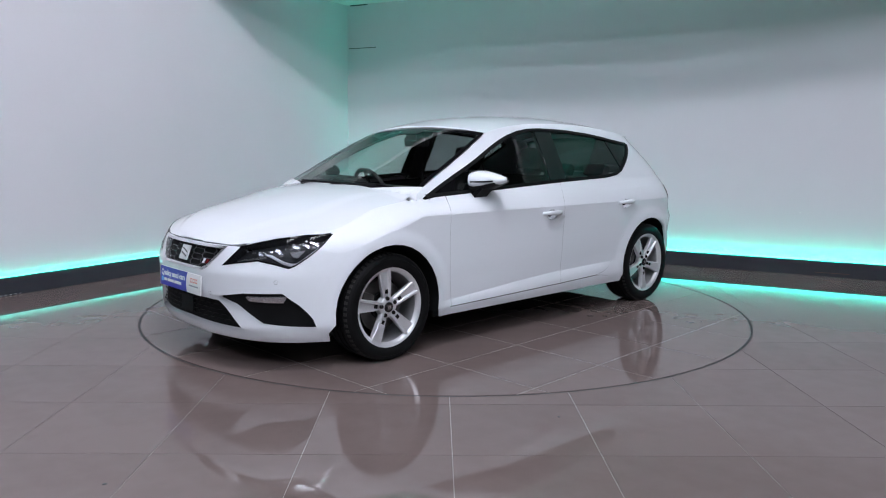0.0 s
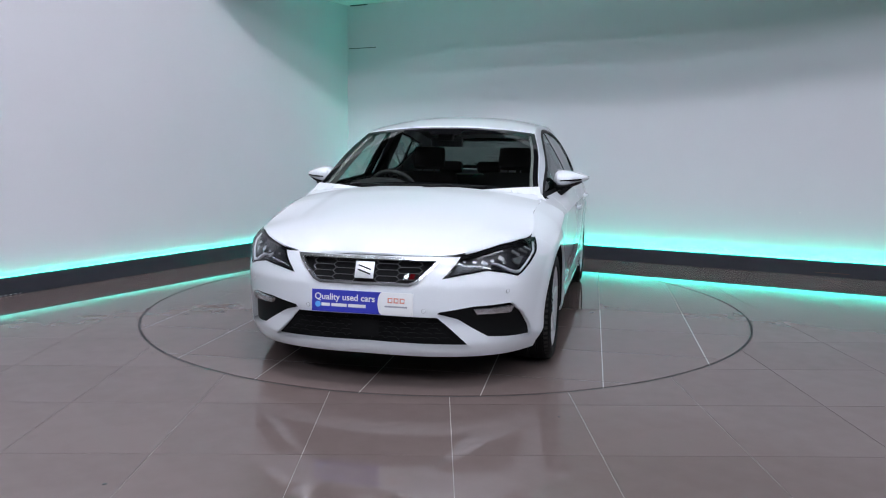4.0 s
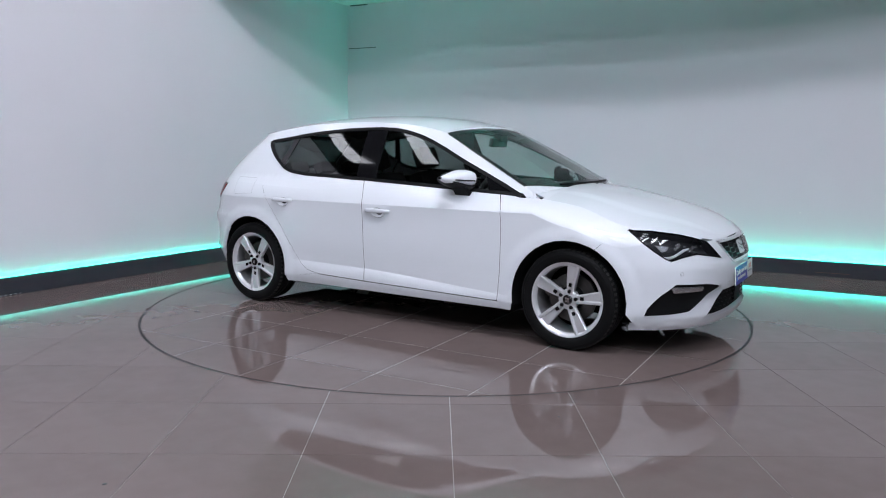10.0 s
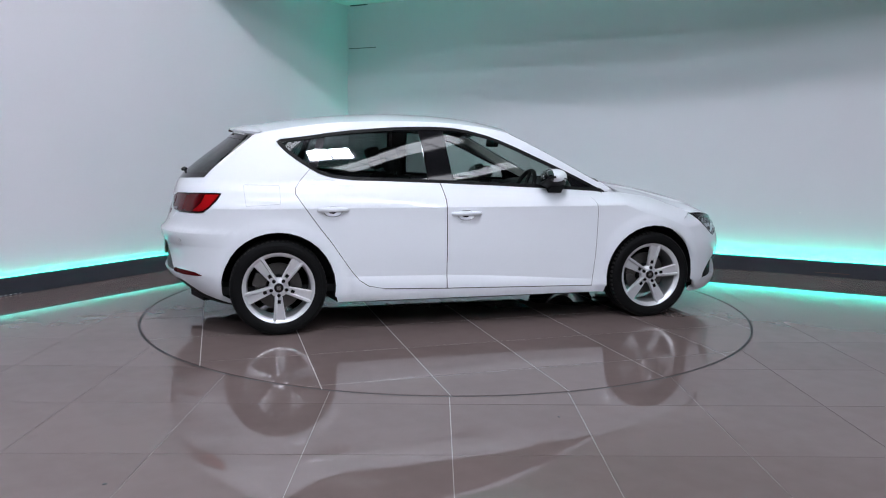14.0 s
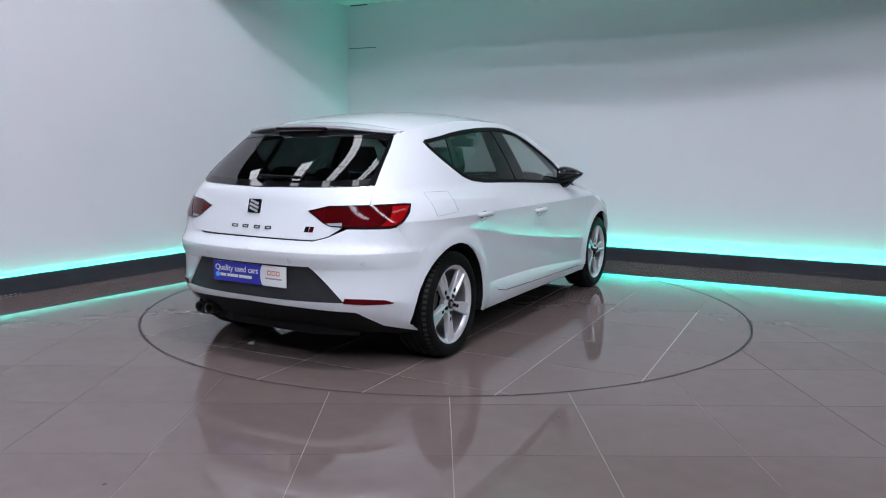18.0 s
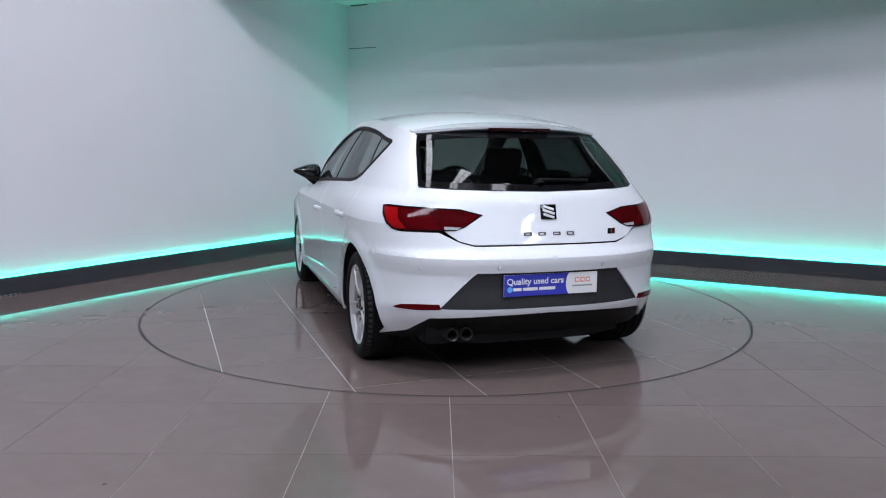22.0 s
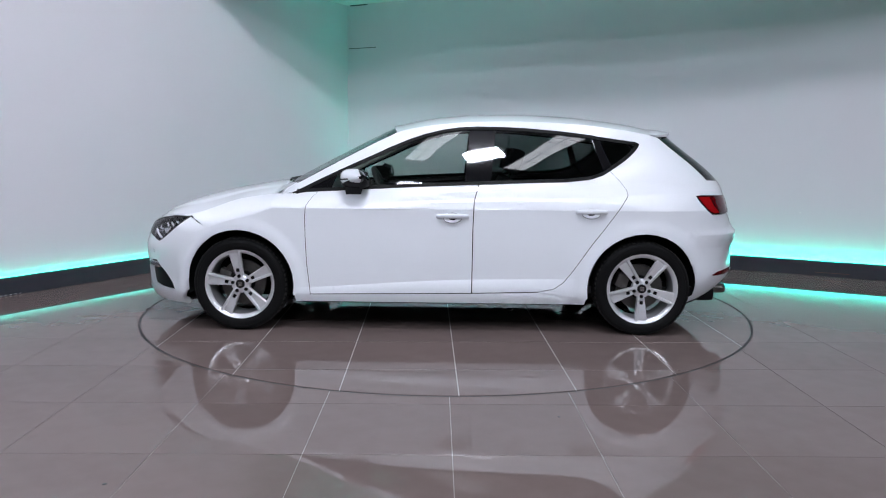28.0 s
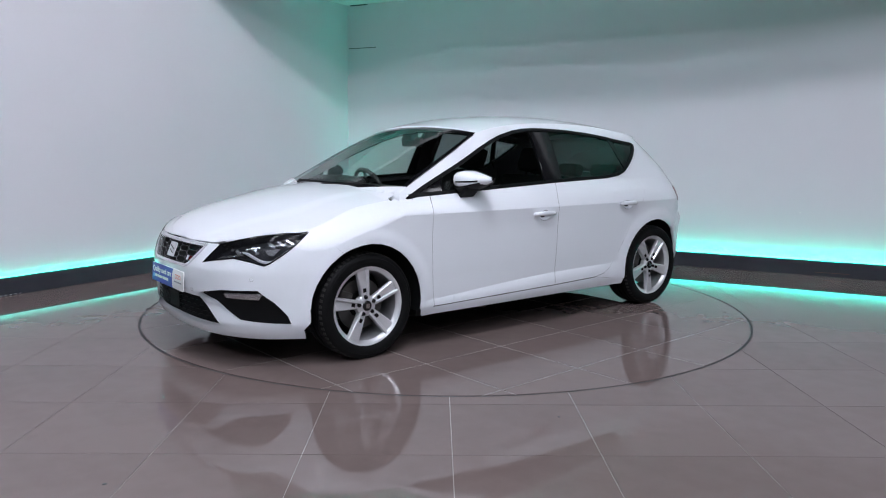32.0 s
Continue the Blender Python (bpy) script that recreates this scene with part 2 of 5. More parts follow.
def cut_tile(x0, y0, x1, y1, cx, cy, r, keep_inside):
    """Part of a rectangle inside or outside a circle, in plan."""
    pts = [(x0, y0), (x1, y0), (x1, y1), (x0, y1)]
    edges = [(0, 1), (1, 2), (2, 3), (3, 0)]
    base = len(pts)
    n = 260
    for i in range(n):
        t = 2 * math.pi * i / n
        pts.append((cx + r * math.cos(t), cy + r * math.sin(t)))
        edges.append((base + i, base + (i + 1) % n))
    near = [i for i in range(n) if x0 - 0.2 < pts[base + i][0] < x1 + 0.2 and y0 - 0.2 < pts[base + i][1] < y1 + 0.2]
    if not near:
        return None
    idx = {}
    P = [Vector(p) for p in pts[:4]]
    E = edges[:4]
    for i in near:
        idx[i] = len(P)
        P.append(Vector(pts[base + i]))
    for i in near:
        j = (i + 1) % n
        if j in idx:
            E.append((idx[i], idx[j]))
    v, e, f, *_ = delaunay_2d_cdt(P, E, [], 0, 1e-6)
    tris = []
    for t in f:
        mx = sum(v[i].x for i in t) / len(t)
        my = sum(v[i].y for i in t) / len(t)
        if x0 < mx < x1 and y0 < my < y1 and (math.hypot(mx - cx, my - cy) < r) == keep_inside:
            tris.append(tuple(t))
    return (tris, [tuple(p) for p in v]) if tris else None


def lay_tiles(parent, ox, oy, turn, r, inside, limit, gap=GAP):
    """600 mm tiles on a grid through (ox, oy), turned by that angle, cut at the turntable's ring."""
    c, s = math.cos(turn), math.sin(turn)
    full = None
    rest = bmesh.new()
    for i in range(-14, 14):
        for j in range(-14, 14):
            x0, y0 = ox + 0.6 * i + gap, oy + 0.6 * j + gap
            x1, y1 = x0 + 0.6 - 2 * gap, y0 + 0.6 - 2 * gap
            far = max(math.hypot(x, y) for x in (x0, x1) for y in (y0, y1))
            nx, ny = min(max(0, x0), x1), min(max(0, y0), y1)
            near = math.hypot(nx, ny)
            if inside and near > r or not inside and far < r:
                continue
            mx, my = (x0 + x1) / 2, (y0 + y1) / 2
            if not inside and not limit(c * mx - s * my, s * mx + c * my):
                continue
            if inside and far < r or not inside and near > r:
                if full is None:
                    h = 0.3 - gap
                    full = tile_mesh([(0, 1, 2, 3)], [(-h, -h), (h, -h), (h, h), (-h, h)])
                ob = new("tile", full)
                ob.parent = parent
                ob.location = (c * mx - s * my, s * mx + c * my, 0)
                ob.rotation_euler = (0, 0, turn)
            else:
                cut = cut_tile(x0, y0, x1, y1, 0, 0, r, inside)
                if not cut:
                    continue
                tris, pts = cut
                ob = new("tile", tile_mesh(tris, [(c * x - s * y, s * x + c * y) for x, y in pts]))
                ob.parent = parent


turntable = new("turntable", None)
tagged(turntable, "round turning platform of polished grey tiles", "turntable")
bm = prism_bm([((TABLE_R - 0.009) * math.cos(t * math.pi / 90), (TABLE_R - 0.009) * math.sin(t * math.pi / 90)) for t in range(180)], -0.0088, -0.0010)
part("base_disc", bm, M_GROUT, turntable)
ring = bmesh.new()
for t in range(180):
    q = []
    for rr, tt in ((TABLE_R - 0.009, t), (TABLE_R + 0.009, t), (TABLE_R + 0.009, t + 1), (TABLE_R - 0.009, t + 1)):
        q.append(ring.verts.new((rr * math.cos(tt * math.pi / 90), rr * math.sin(tt * math.pi / 90), -0.0016)))
    ring.faces.new(q)
bmesh.ops.remove_doubles(ring, verts=ring.verts, dist=1e-5)
tagged(new("turntable_gap", finish("turntable_gap", ring, M_SEAM)), "thin dark circular gap round the turning platform", "gap", kind="structure")


def in_hall(x, y):
    p = Vector((x, y)) - CORNER
    return y > -9 and abs(x) < 7.5 and p.dot(front) > -0.4 and p.dot(Vector((dl.y, -dl.x)) * (1 if Vector((dl.y, -dl.x)).dot(ctr - CORNER) > 0 else -1)) > -0.4


# small marks on the walls, the ceiling and the floor
def mark(name, label, p, q, d0, d1, z0, z1, material):
    tagged(new(name, finish(name, band(p, q, d0, d1, z0, z1)[0], material)), label, name.replace("_", " "))


M_CRACK = mat("dark_joint_line", (0.05, 0.08, 0.075), 0.8)
mark("wall_joint", "thin dark joint line between wall boards", CORNER + dr * 0.02, CORNER + dr * 0.42, 0.0005, 0.0025, 2.418, 2.426, M_CRACK)
mark("cornice_gap", "thin dark gap under the ceiling edge", CORNER + dr * 0.05, CORNER + dr * 0.30, 0.0005, 0.003, 2.935, 2.949, M_CRACK)
for k in range(8):
    mark("skirting_label", "small white marks on the skirting", CORNER - (CORNER - LEFT_END) * (0.715 + 0.0065 * k), CORNER - (CORNER - LEFT_END) * (0.718 + 0.0065 * k), 0.0345, 0.0355, 0.007, 0.0105, M_CEIL)
mark("skirting_scuff", "reddish scuff on the dark skirting", CORNER + dr * 5.45, CORNER + dr * 5.75, 0.0345, 0.0355, 0.035, 0.039, mat("brown_scuff", (0.16, 0.08, 0.06), 0.6))
mark("wall_fleck", "tiny white fleck on the wall", CORNER + dr * 5.28, CORNER + dr * 5.29, 0.0005, 0.002, 0.600, 0.612, M_CEIL)
fit_bm = lathe([(0.0, -0.035), (0.045, -0.035), (0.055, -0.02), (0.06, 0.0)], 20)
fit_bm.transform(Matrix.Rotation(radians(90), 4, "X"))
fitting = new("ceiling_fitting", finish("ceiling_fitting", fit_bm, mat("brown_fitting", (0.20, 0.12, 0.10), 0.5), True, 40))
fitting.location = (0.03, 3.10, 2.951)
tagged(fitting, "small brown round fitting on the ceiling", "ceiling fitting")
for fx, fy, fr in ((-1.229, -3.239, 0.010), (0.523, -2.507, 0.007), (-1.724, -1.509, 0.005)):
    sp = lathe([(0.0, 0.002), (fr * 0.7, 0.0015), (fr, 0.0)], 9)
    sp.transform(Matrix.Rotation(radians(90), 4, "X"))
    ob = new("floor_speck", finish("floor_speck", sp, M_SEAM, True))
    ob.location = (fx, fy, 0.0005)
    tagged(ob, "small dark speck of dirt on the floor", "dirt speck")

# ---- the car ----
M_PAINT = mat("white_car_paint", (0.785, 0.81, 0.85), 0.45, spec=0.3, coat=1.0, coat_rough=0.015)
M_BLACK = mat("satin_black_plastic", (0.005, 0.005, 0.0055), 0.55, spec=0.15, noise_amt=0.1, noise_scale=30)
M_GRAIN = mat("grained_black_plastic", (0.026, 0.027, 0.031), 0.5, spec=0.4, noise_amt=0.12, noise_scale=60, bump=0.15, bump_scale=400)
M_GLOSSBLACK = mat("gloss_black_plastic", (0.006, 0.006, 0.007), 0.06)
M_DARK = mat("dark_underbody", (0.005, 0.005, 0.0055), 0.8, spec=0.2)
M_RUBBER = mat("tyre_rubber", (0.005, 0.005, 0.0053), 0.6, spec=0.12, noise_amt=0.15, noise_scale=25)
M_TREAD = mat("worn_tread_rubber", (0.022, 0.021, 0.020), 0.75, spec=0.25, noise_amt=0.2, noise_scale=40)
M_ALLOY = mat("silver_alloy", (0.72, 0.72, 0.74), 0.32, metal=0.55, coat=0.5, noise_amt=0.03, noise_scale=20)
M_CHROME = mat("chrome", (0.72, 0.73, 0.75), 0.18, metal=1.0)
M_BRIGHT = mat("bright_chrome", (0.78, 0.79, 0.80), 0.2, metal=0.92)
M_DISC = mat("brake_steel", (0.11, 0.105, 0.10), 0.4, metal=0.8, noise_amt=0.2, noise_scale=40)
M_RED = mat("red_lamp_plastic", (0.33, 0.005, 0.007), 0.05, spec=0.25, noise_amt=0.12, noise_scale=40)
M_DARKRED = mat("dark_red_lamp_plastic", (0.06, 0.002, 0.003), 0.05, spec=0.25)
M_BRAKE = mat("deep_red_brake_lens", (0.018, 0.002, 0.003), 0.08, spec=0.25)
M_BLUE = mat("blue_plate_plastic", (0.035, 0.045, 0.42), 0.35)
M_WHITE = mat("white_plate_plastic", (0.80, 0.80, 0.80), 0.35)
M_PALEBLUE = mat("pale_blue_print", (0.12, 0.42, 0.85), 0.4)
M_SALMON = mat("salmon_print", (0.75, 0.30, 0.24), 0.4)
M_CLOTH = mat("black_seat_cloth", (0.018, 0.018, 0.019), 0.85, noise_amt=0.25, noise_scale=60, bump=0.2, bump_scale=300)
M_TRIM = mat("dark_interior_trim", (0.020, 0.020, 0.021), 0.6, noise_amt=0.15, noise_scale=30)
M_LINING = mat("grey_roof_lining", (0.30, 0.30, 0.29), 0.85, noise_amt=0.06, noise_scale=40)
M_GLASS = glass_mat("clear_car_glass", (0.84, 0.90, 0.87))
M_TINT = glass_mat("privacy_car_glass", (0.24, 0.28, 0.27))
M_REARGLASS = glass_mat("dark_rear_glass", (0.13, 0.16, 0.15))
M_SIDEGLASS = glass_mat("green_side_glass", (0.62, 0.69, 0.66))
M_LENS = glass_mat("clear_lamp_lens", (0.93, 0.94, 0.95), 1.45)
M_BARREL = mat("dark_grey_rim_inside", (0.38, 0.38, 0.39), 0.35, metal=0.6, noise_amt=0.15, noise_scale=20)
M_BOWL = mat("grey_lamp_bowl", (0.07, 0.07, 0.078), 0.25, metal=0.5)
M_EXHAUST = mat("sooty_steel", (0.13, 0.12, 0.115), 0.3, metal=0.9, noise_amt=0.2)
M_LAMP = mat("white_lamp_reflector", (0.80, 0.82, 0.86), 0.28, metal=0.5)
M_MIDRED = mat("mid_red_lamp_plastic", (0.085, 0.002, 0.004), 0.05, spec=0.25, noise_amt=0.15, noise_scale=50)

M_REFLECTOR = mat("silver_reflector", (0.72, 0.73, 0.75), 0.22, metal=0.9)
M_SENSOR = mat("grey_sensor_ring", (0.35, 0.36, 0.38), 0.4)

CAR_X, CAR_Y = 0.019, 0.0955
car = new("car", None)
tagged(car, "white five-door hatchback with silver alloy wheels", "car")

# body surface of the car: x forward, y left, z up, metres from the middle of the axles
def curve(x, pts):
    """Smooth curve through a few (x, value) knots."""
    if x <= pts[0][0]:
        return pts[0][1]
    if x >= pts[-1][0]:
        return pts[-1][1]
    n = len(pts)
    for i in range(n - 1):
        if x <= pts[i + 1][0]:
            break
    (x0, y0), (x1, y1) = pts[i], pts[i + 1]
    h = x1 - x0
    d = (y1 - y0) / h

    def slope(k):
        if k <= 0 or k >= n - 1:
            return None
        a = (pts[k][1] - pts[k - 1][1]) / (pts[k][0] - pts[k - 1][0])
        b = (pts[k + 1][1] - pts[k][1]) / (pts[k + 1][0] - pts[k][0])
        return 0.0 if a * b <= 0 else 2 * a * b / (a + b)
    m0, m1 = slope(i), slope(i + 1)
    m0 = d if m0 is None else m0
    m1 = d if m1 is None else m1
    t = (x - x0) / h
    return (y0 * (1 + 2 * t) * (1 - t) ** 2 + m0 * h * t * (1 - t) ** 2
            + y1 * t * t * (3 - 2 * t) + m1 * h * t * t * (t - 1))


NOSE = [(0.15, 2.092), (0.20, 2.122), (0.25, 2.138), (0.33, 2.135), (0.42, 2.15), (0.52, 2.15), (0.60, 2.125), (0.68, 2.085), (0.74, 2.04), (0.80, 1.96), (0.95, 1.75)]
TAIL = [(0.18, -1.86), (0.24, -1.935), (0.30, -2.005), (0.35, -2.052), (0.40, -2.080), (0.50, -2.070), (0.570, -2.074), (0.586, -2.082), (0.650, -2.099), (0.660, -2.099), (0.676, -2.082), (0.70, -2.062), (0.78, -2.035), (0.88, -2.005), (0.96, -1.985), (1.01, -1.955), (1.30, -1.605), (1.40, -1.50)]
LOWER = [(0.15, 0.842), (0.19, 0.861), (0.225, 0.876), (0.26, 0.886), (0.30, 0.889), (0.40, 0.889), (0.50, 0.892), (0.66, 0.895), (0.76, 0.897), (0.82, 0.898)]
TOPZ = [(-2.1, 0.985), (-1.5, 0.985), (-0.96, 0.995), (-0.59, 0.992), (-0.24, 0.979), (0.52, 0.942), (0.95, 0.914), (1.3, 0.872), (1.66, 0.763), (1.80, 0.750), (1.90, 0.729), (1.98, 0.705), (2.035, 0.684), (2.09, 0.680)]
TOPY = [(-2.1, 0.80), (-1.5, 0.80), (-1.1, 0.805), (-0.6, 0.82), (0.0, 0.825), (0.5, 0.81), (0.95, 0.755), (1.3, 0.75), (1.66, 0.83), (2.08, 0.86)]
ROOF = [(-1.62, 1.324), (-1.28, 1.393), (-0.85, 1.442), (-0.5, 1.456), (-0.24, 1.451), (0.02, 1.431), (0.33, 1.372)]
HOOD = [(0.95, 1.0), (1.10, 0.975), (1.34, 0.935), (1.6, 0.885), (1.87, 0.807), (2.0, 0.743), (2.09, 0.684)]
SX, PX, QX = 1.0, 4.0, 2.5


def fade(x, a, b):
    """0 before a, 1 after b."""
    t = min(1.0, max(0.0, (x - a) / (b - a)))
    return t * t * (3 - 2 * t)


def low_line(x):
    return curve(x, [(-0.85, 0.372), (-0.22, 0.362), (0.86, 0.298)])


def relief(x, z):
    """Creases and hollows pressed into the sides."""
    y = 0.0
    # crease through the door handles
    d = z - 0.820
    y += 0.005 * max(0.0, 1 - (d / 0.10 if d > 0 else -d / 0.16)) ** 2 * fade(x, -0.95, -0.1) * fade(-x, -1.2, -0.7)
    # shoulder crease into the rear lamps
    d = z - curve(x, [(-1.70, 0.938), (-0.68, 0.897)])
    y += 0.013 * max(0.0, 1 - (d / 0.06 if d > 0 else -d / 0.17)) ** 2 * fade(-x, 0.55, 1.15)
    # hollow above the sill
    d = z - low_line(x)
    y -= 0.010 * max(0.0, 1 - (d / 0.24 if d > 0 else -d / 0.065)) ** 2 * fade(x, -0.95, -0.7) * fade(-x, -1.0, -0.8)
    # raised lips round the wheel arches
    for hx in (-1.318, 1.318):
        r = math.hypot(x - hx, z - 0.310)
        if r < 0.46:
            y += 0.010 * (1 - fade(r, 0.385, 0.46))
    return y


def crown_foot(x):
    """Height at which the side begins to turn in."""
    return min(0.82, curve(x, TOPZ) - 0.06 - 0.06 * fade(x, 0.95, 1.3) * fade(-x, -1.85, -1.6))


def half_width(x, z):
    zt, yt = curve(x, TOPZ), curve(x, TOPY)
    zs = crown_foot(x)
    if z <= zs:
        y = curve(z, LOWER)
        return y + relief(x, z)
    y0 = curve(zs, LOWER)
    c = 0.45 - 0.28 * fade(x, 0.55, 1.2)
    if z <= zt:
        t = (z - zs) / (zt - zs)
        return y0 + (yt - y0) * (c * t + (1 - c) * t * t) + relief(x, z) * (1 - t)
    h = z - zt
    return yt - 0.44 * h - 0.35 * h * h


def ref_table():
    rows = []
    n = 160
    for i in range(n + 1):
        th = math.pi / 2 * (i / n)
        rows.append((SX + 1.15 * math.cos(th) ** (2 / PX), 0.895 * math.sin(th) ** (2 / QX), th))
    for i in range(1, 40):
        rows.append((SX - 2 * SX * i / 40, 0.895, None))
    for i in range(n + 1):
        th = math.pi / 2 * (1 - i / n)
        rows.append((-SX - 1.07 * math.cos(th) ** (2 / PX), 0.895 * math.sin(th) ** (2 / QX), th))
    out, s = [], 0.0
    for i, r in enumerate(rows):
        if i:
            s += math.hypot(r[0] - rows[i - 1][0], r[1] - rows[i - 1][1])
        out.append((s, r[0]))
    return out


REF = ref_table()
REF_A = [r[0] for r in REF]
REF_X = [r[1] for r in REF]
GIRTH = REF[-1][0]


def skin(a, z, off=0.0):
    """Body skin: a metres round the car from the middle of the nose, at height z; a < 0 is the other side."""
    side = 1.0
    if a < 0:
        a, side = -a, -1.0
    if a > GIRTH:
        a, side = 2 * GIRTH - a, -side
    x = float(np.interp(a, REF_A, REF_X))
    if x > SX:
        k = (x - SX) / 1.15
        x1 = SX + (curve(z, NOSE) - SX) * k
    elif x < -SX:
        k = (-x - SX) / 1.07
        x1 = -SX - (-curve(z, TAIL) - SX) * k
    else:
        k, x1 = 0.0, x
    y = half_width(x1, z) * max(0.0, 1 - min(1, k) ** PX) ** (1 / QX)
    return Vector((x1, side * y, z))
def cpart(name, bm, material, parent=None, label="", smooth=True, sharp=14):
    ob = part(name, bm, material, parent or car, label, smooth, sharp)
    if parent is None:
        ob.location = (CAR_X, CAR_Y, 0)
    return ob


def A(x):
    """Girth coordinate of a place x along the car's side."""
    return float(np.interp(-x, [-q for q in REF_X], REF_A))


def AX(x, z):
    """Girth coordinate of the skin's point at x and height z."""
    if x > SX:
        x = SX + (x - SX) / (curve(z, NOSE) - SX) * 1.15
    elif x < -SX:
        x = -SX - (-x - SX) / (-curve(z, TAIL) - SX) * 1.07
    return A(x)


def X(*pts):
    """Side points given as (x, z) turned into (girth, z)."""
    return [(AX(x, z), z) for x, z in pts]


def densify(poly, step):
    out = []
    n = len(poly)
    for i in range(n):
        p, q = Vector(poly[i]), Vector(poly[(i + 1) % n])
        k = max(1, int(math.ceil((q - p).length / step)))
        for j in range(k):
            out.append(p + (q - p) * (j / k))
    return out


def area(poly):
    return 0.5 * sum(poly[i][0] * poly[(i + 1) % len(poly)][1] - poly[(i + 1) % len(poly)][0] * poly[i][1] for i in range(len(poly)))


def inset(poly, d):
    """Polygon moved inwards by d."""
    s = 1 if area(poly) > 0 else -1
    n = len(poly)
    out = []
    for i in range(n):
        p, q, r = Vector(poly[i - 1]), Vector(poly[i]), Vector(poly[(i + 1) % n])
        e, g = q - p, r - q
        if e.length < 1e-7 or g.length < 1e-7:
            out.append(q)
            continue
        e.normalize()
        g.normalize()
        n1, n2 = Vector((-e.y, e.x)) * s, Vector((-g.y, g.x)) * s
        m = n1 + n2
        if m.length < 0.2:
            m = n1
        m.normalize()
        out.append(q + m * (d / max(0.5, m.dot(n1))))
    return out


def soften(poly, times=2, keep=()):
    """Corners cut away, all but the kept ones."""
    for _ in range(times):
        out = []
        n = len(poly)
        for i in range(n):
            p, q, r = Vector(poly[i - 1]), Vector(poly[i]), Vector(poly[(i + 1) % n])
            if any((q - Vector(k)).length < 1e-6 for k in keep):
                out.append(q)
            else:
                out += [q + (p - q) * 0.25, q + (r - q) * 0.25]
        poly = out
    return poly


def inside(p, poly):
    r = False
    n = len(poly)
    for i in range(n):
        a, b = poly[i], poly[(i + 1) % n]
        if (a[1] > p[1]) != (b[1] > p[1]) and p[0] < (b[0] - a[0]) * (p[1] - a[1]) / (b[1] - a[1]) + a[0]:
            r = not r
    return r


def normal_at(surf, u, v, e=2e-3):
    du = surf(u + e, v) - surf(u - e, v)
    dv = surf(u, v + e) - surf(u, v - e)
    n = du.cross(dv)
    if n.length < 1e-12:
        return Vector((0, 0, 1))
    return n.normalized()


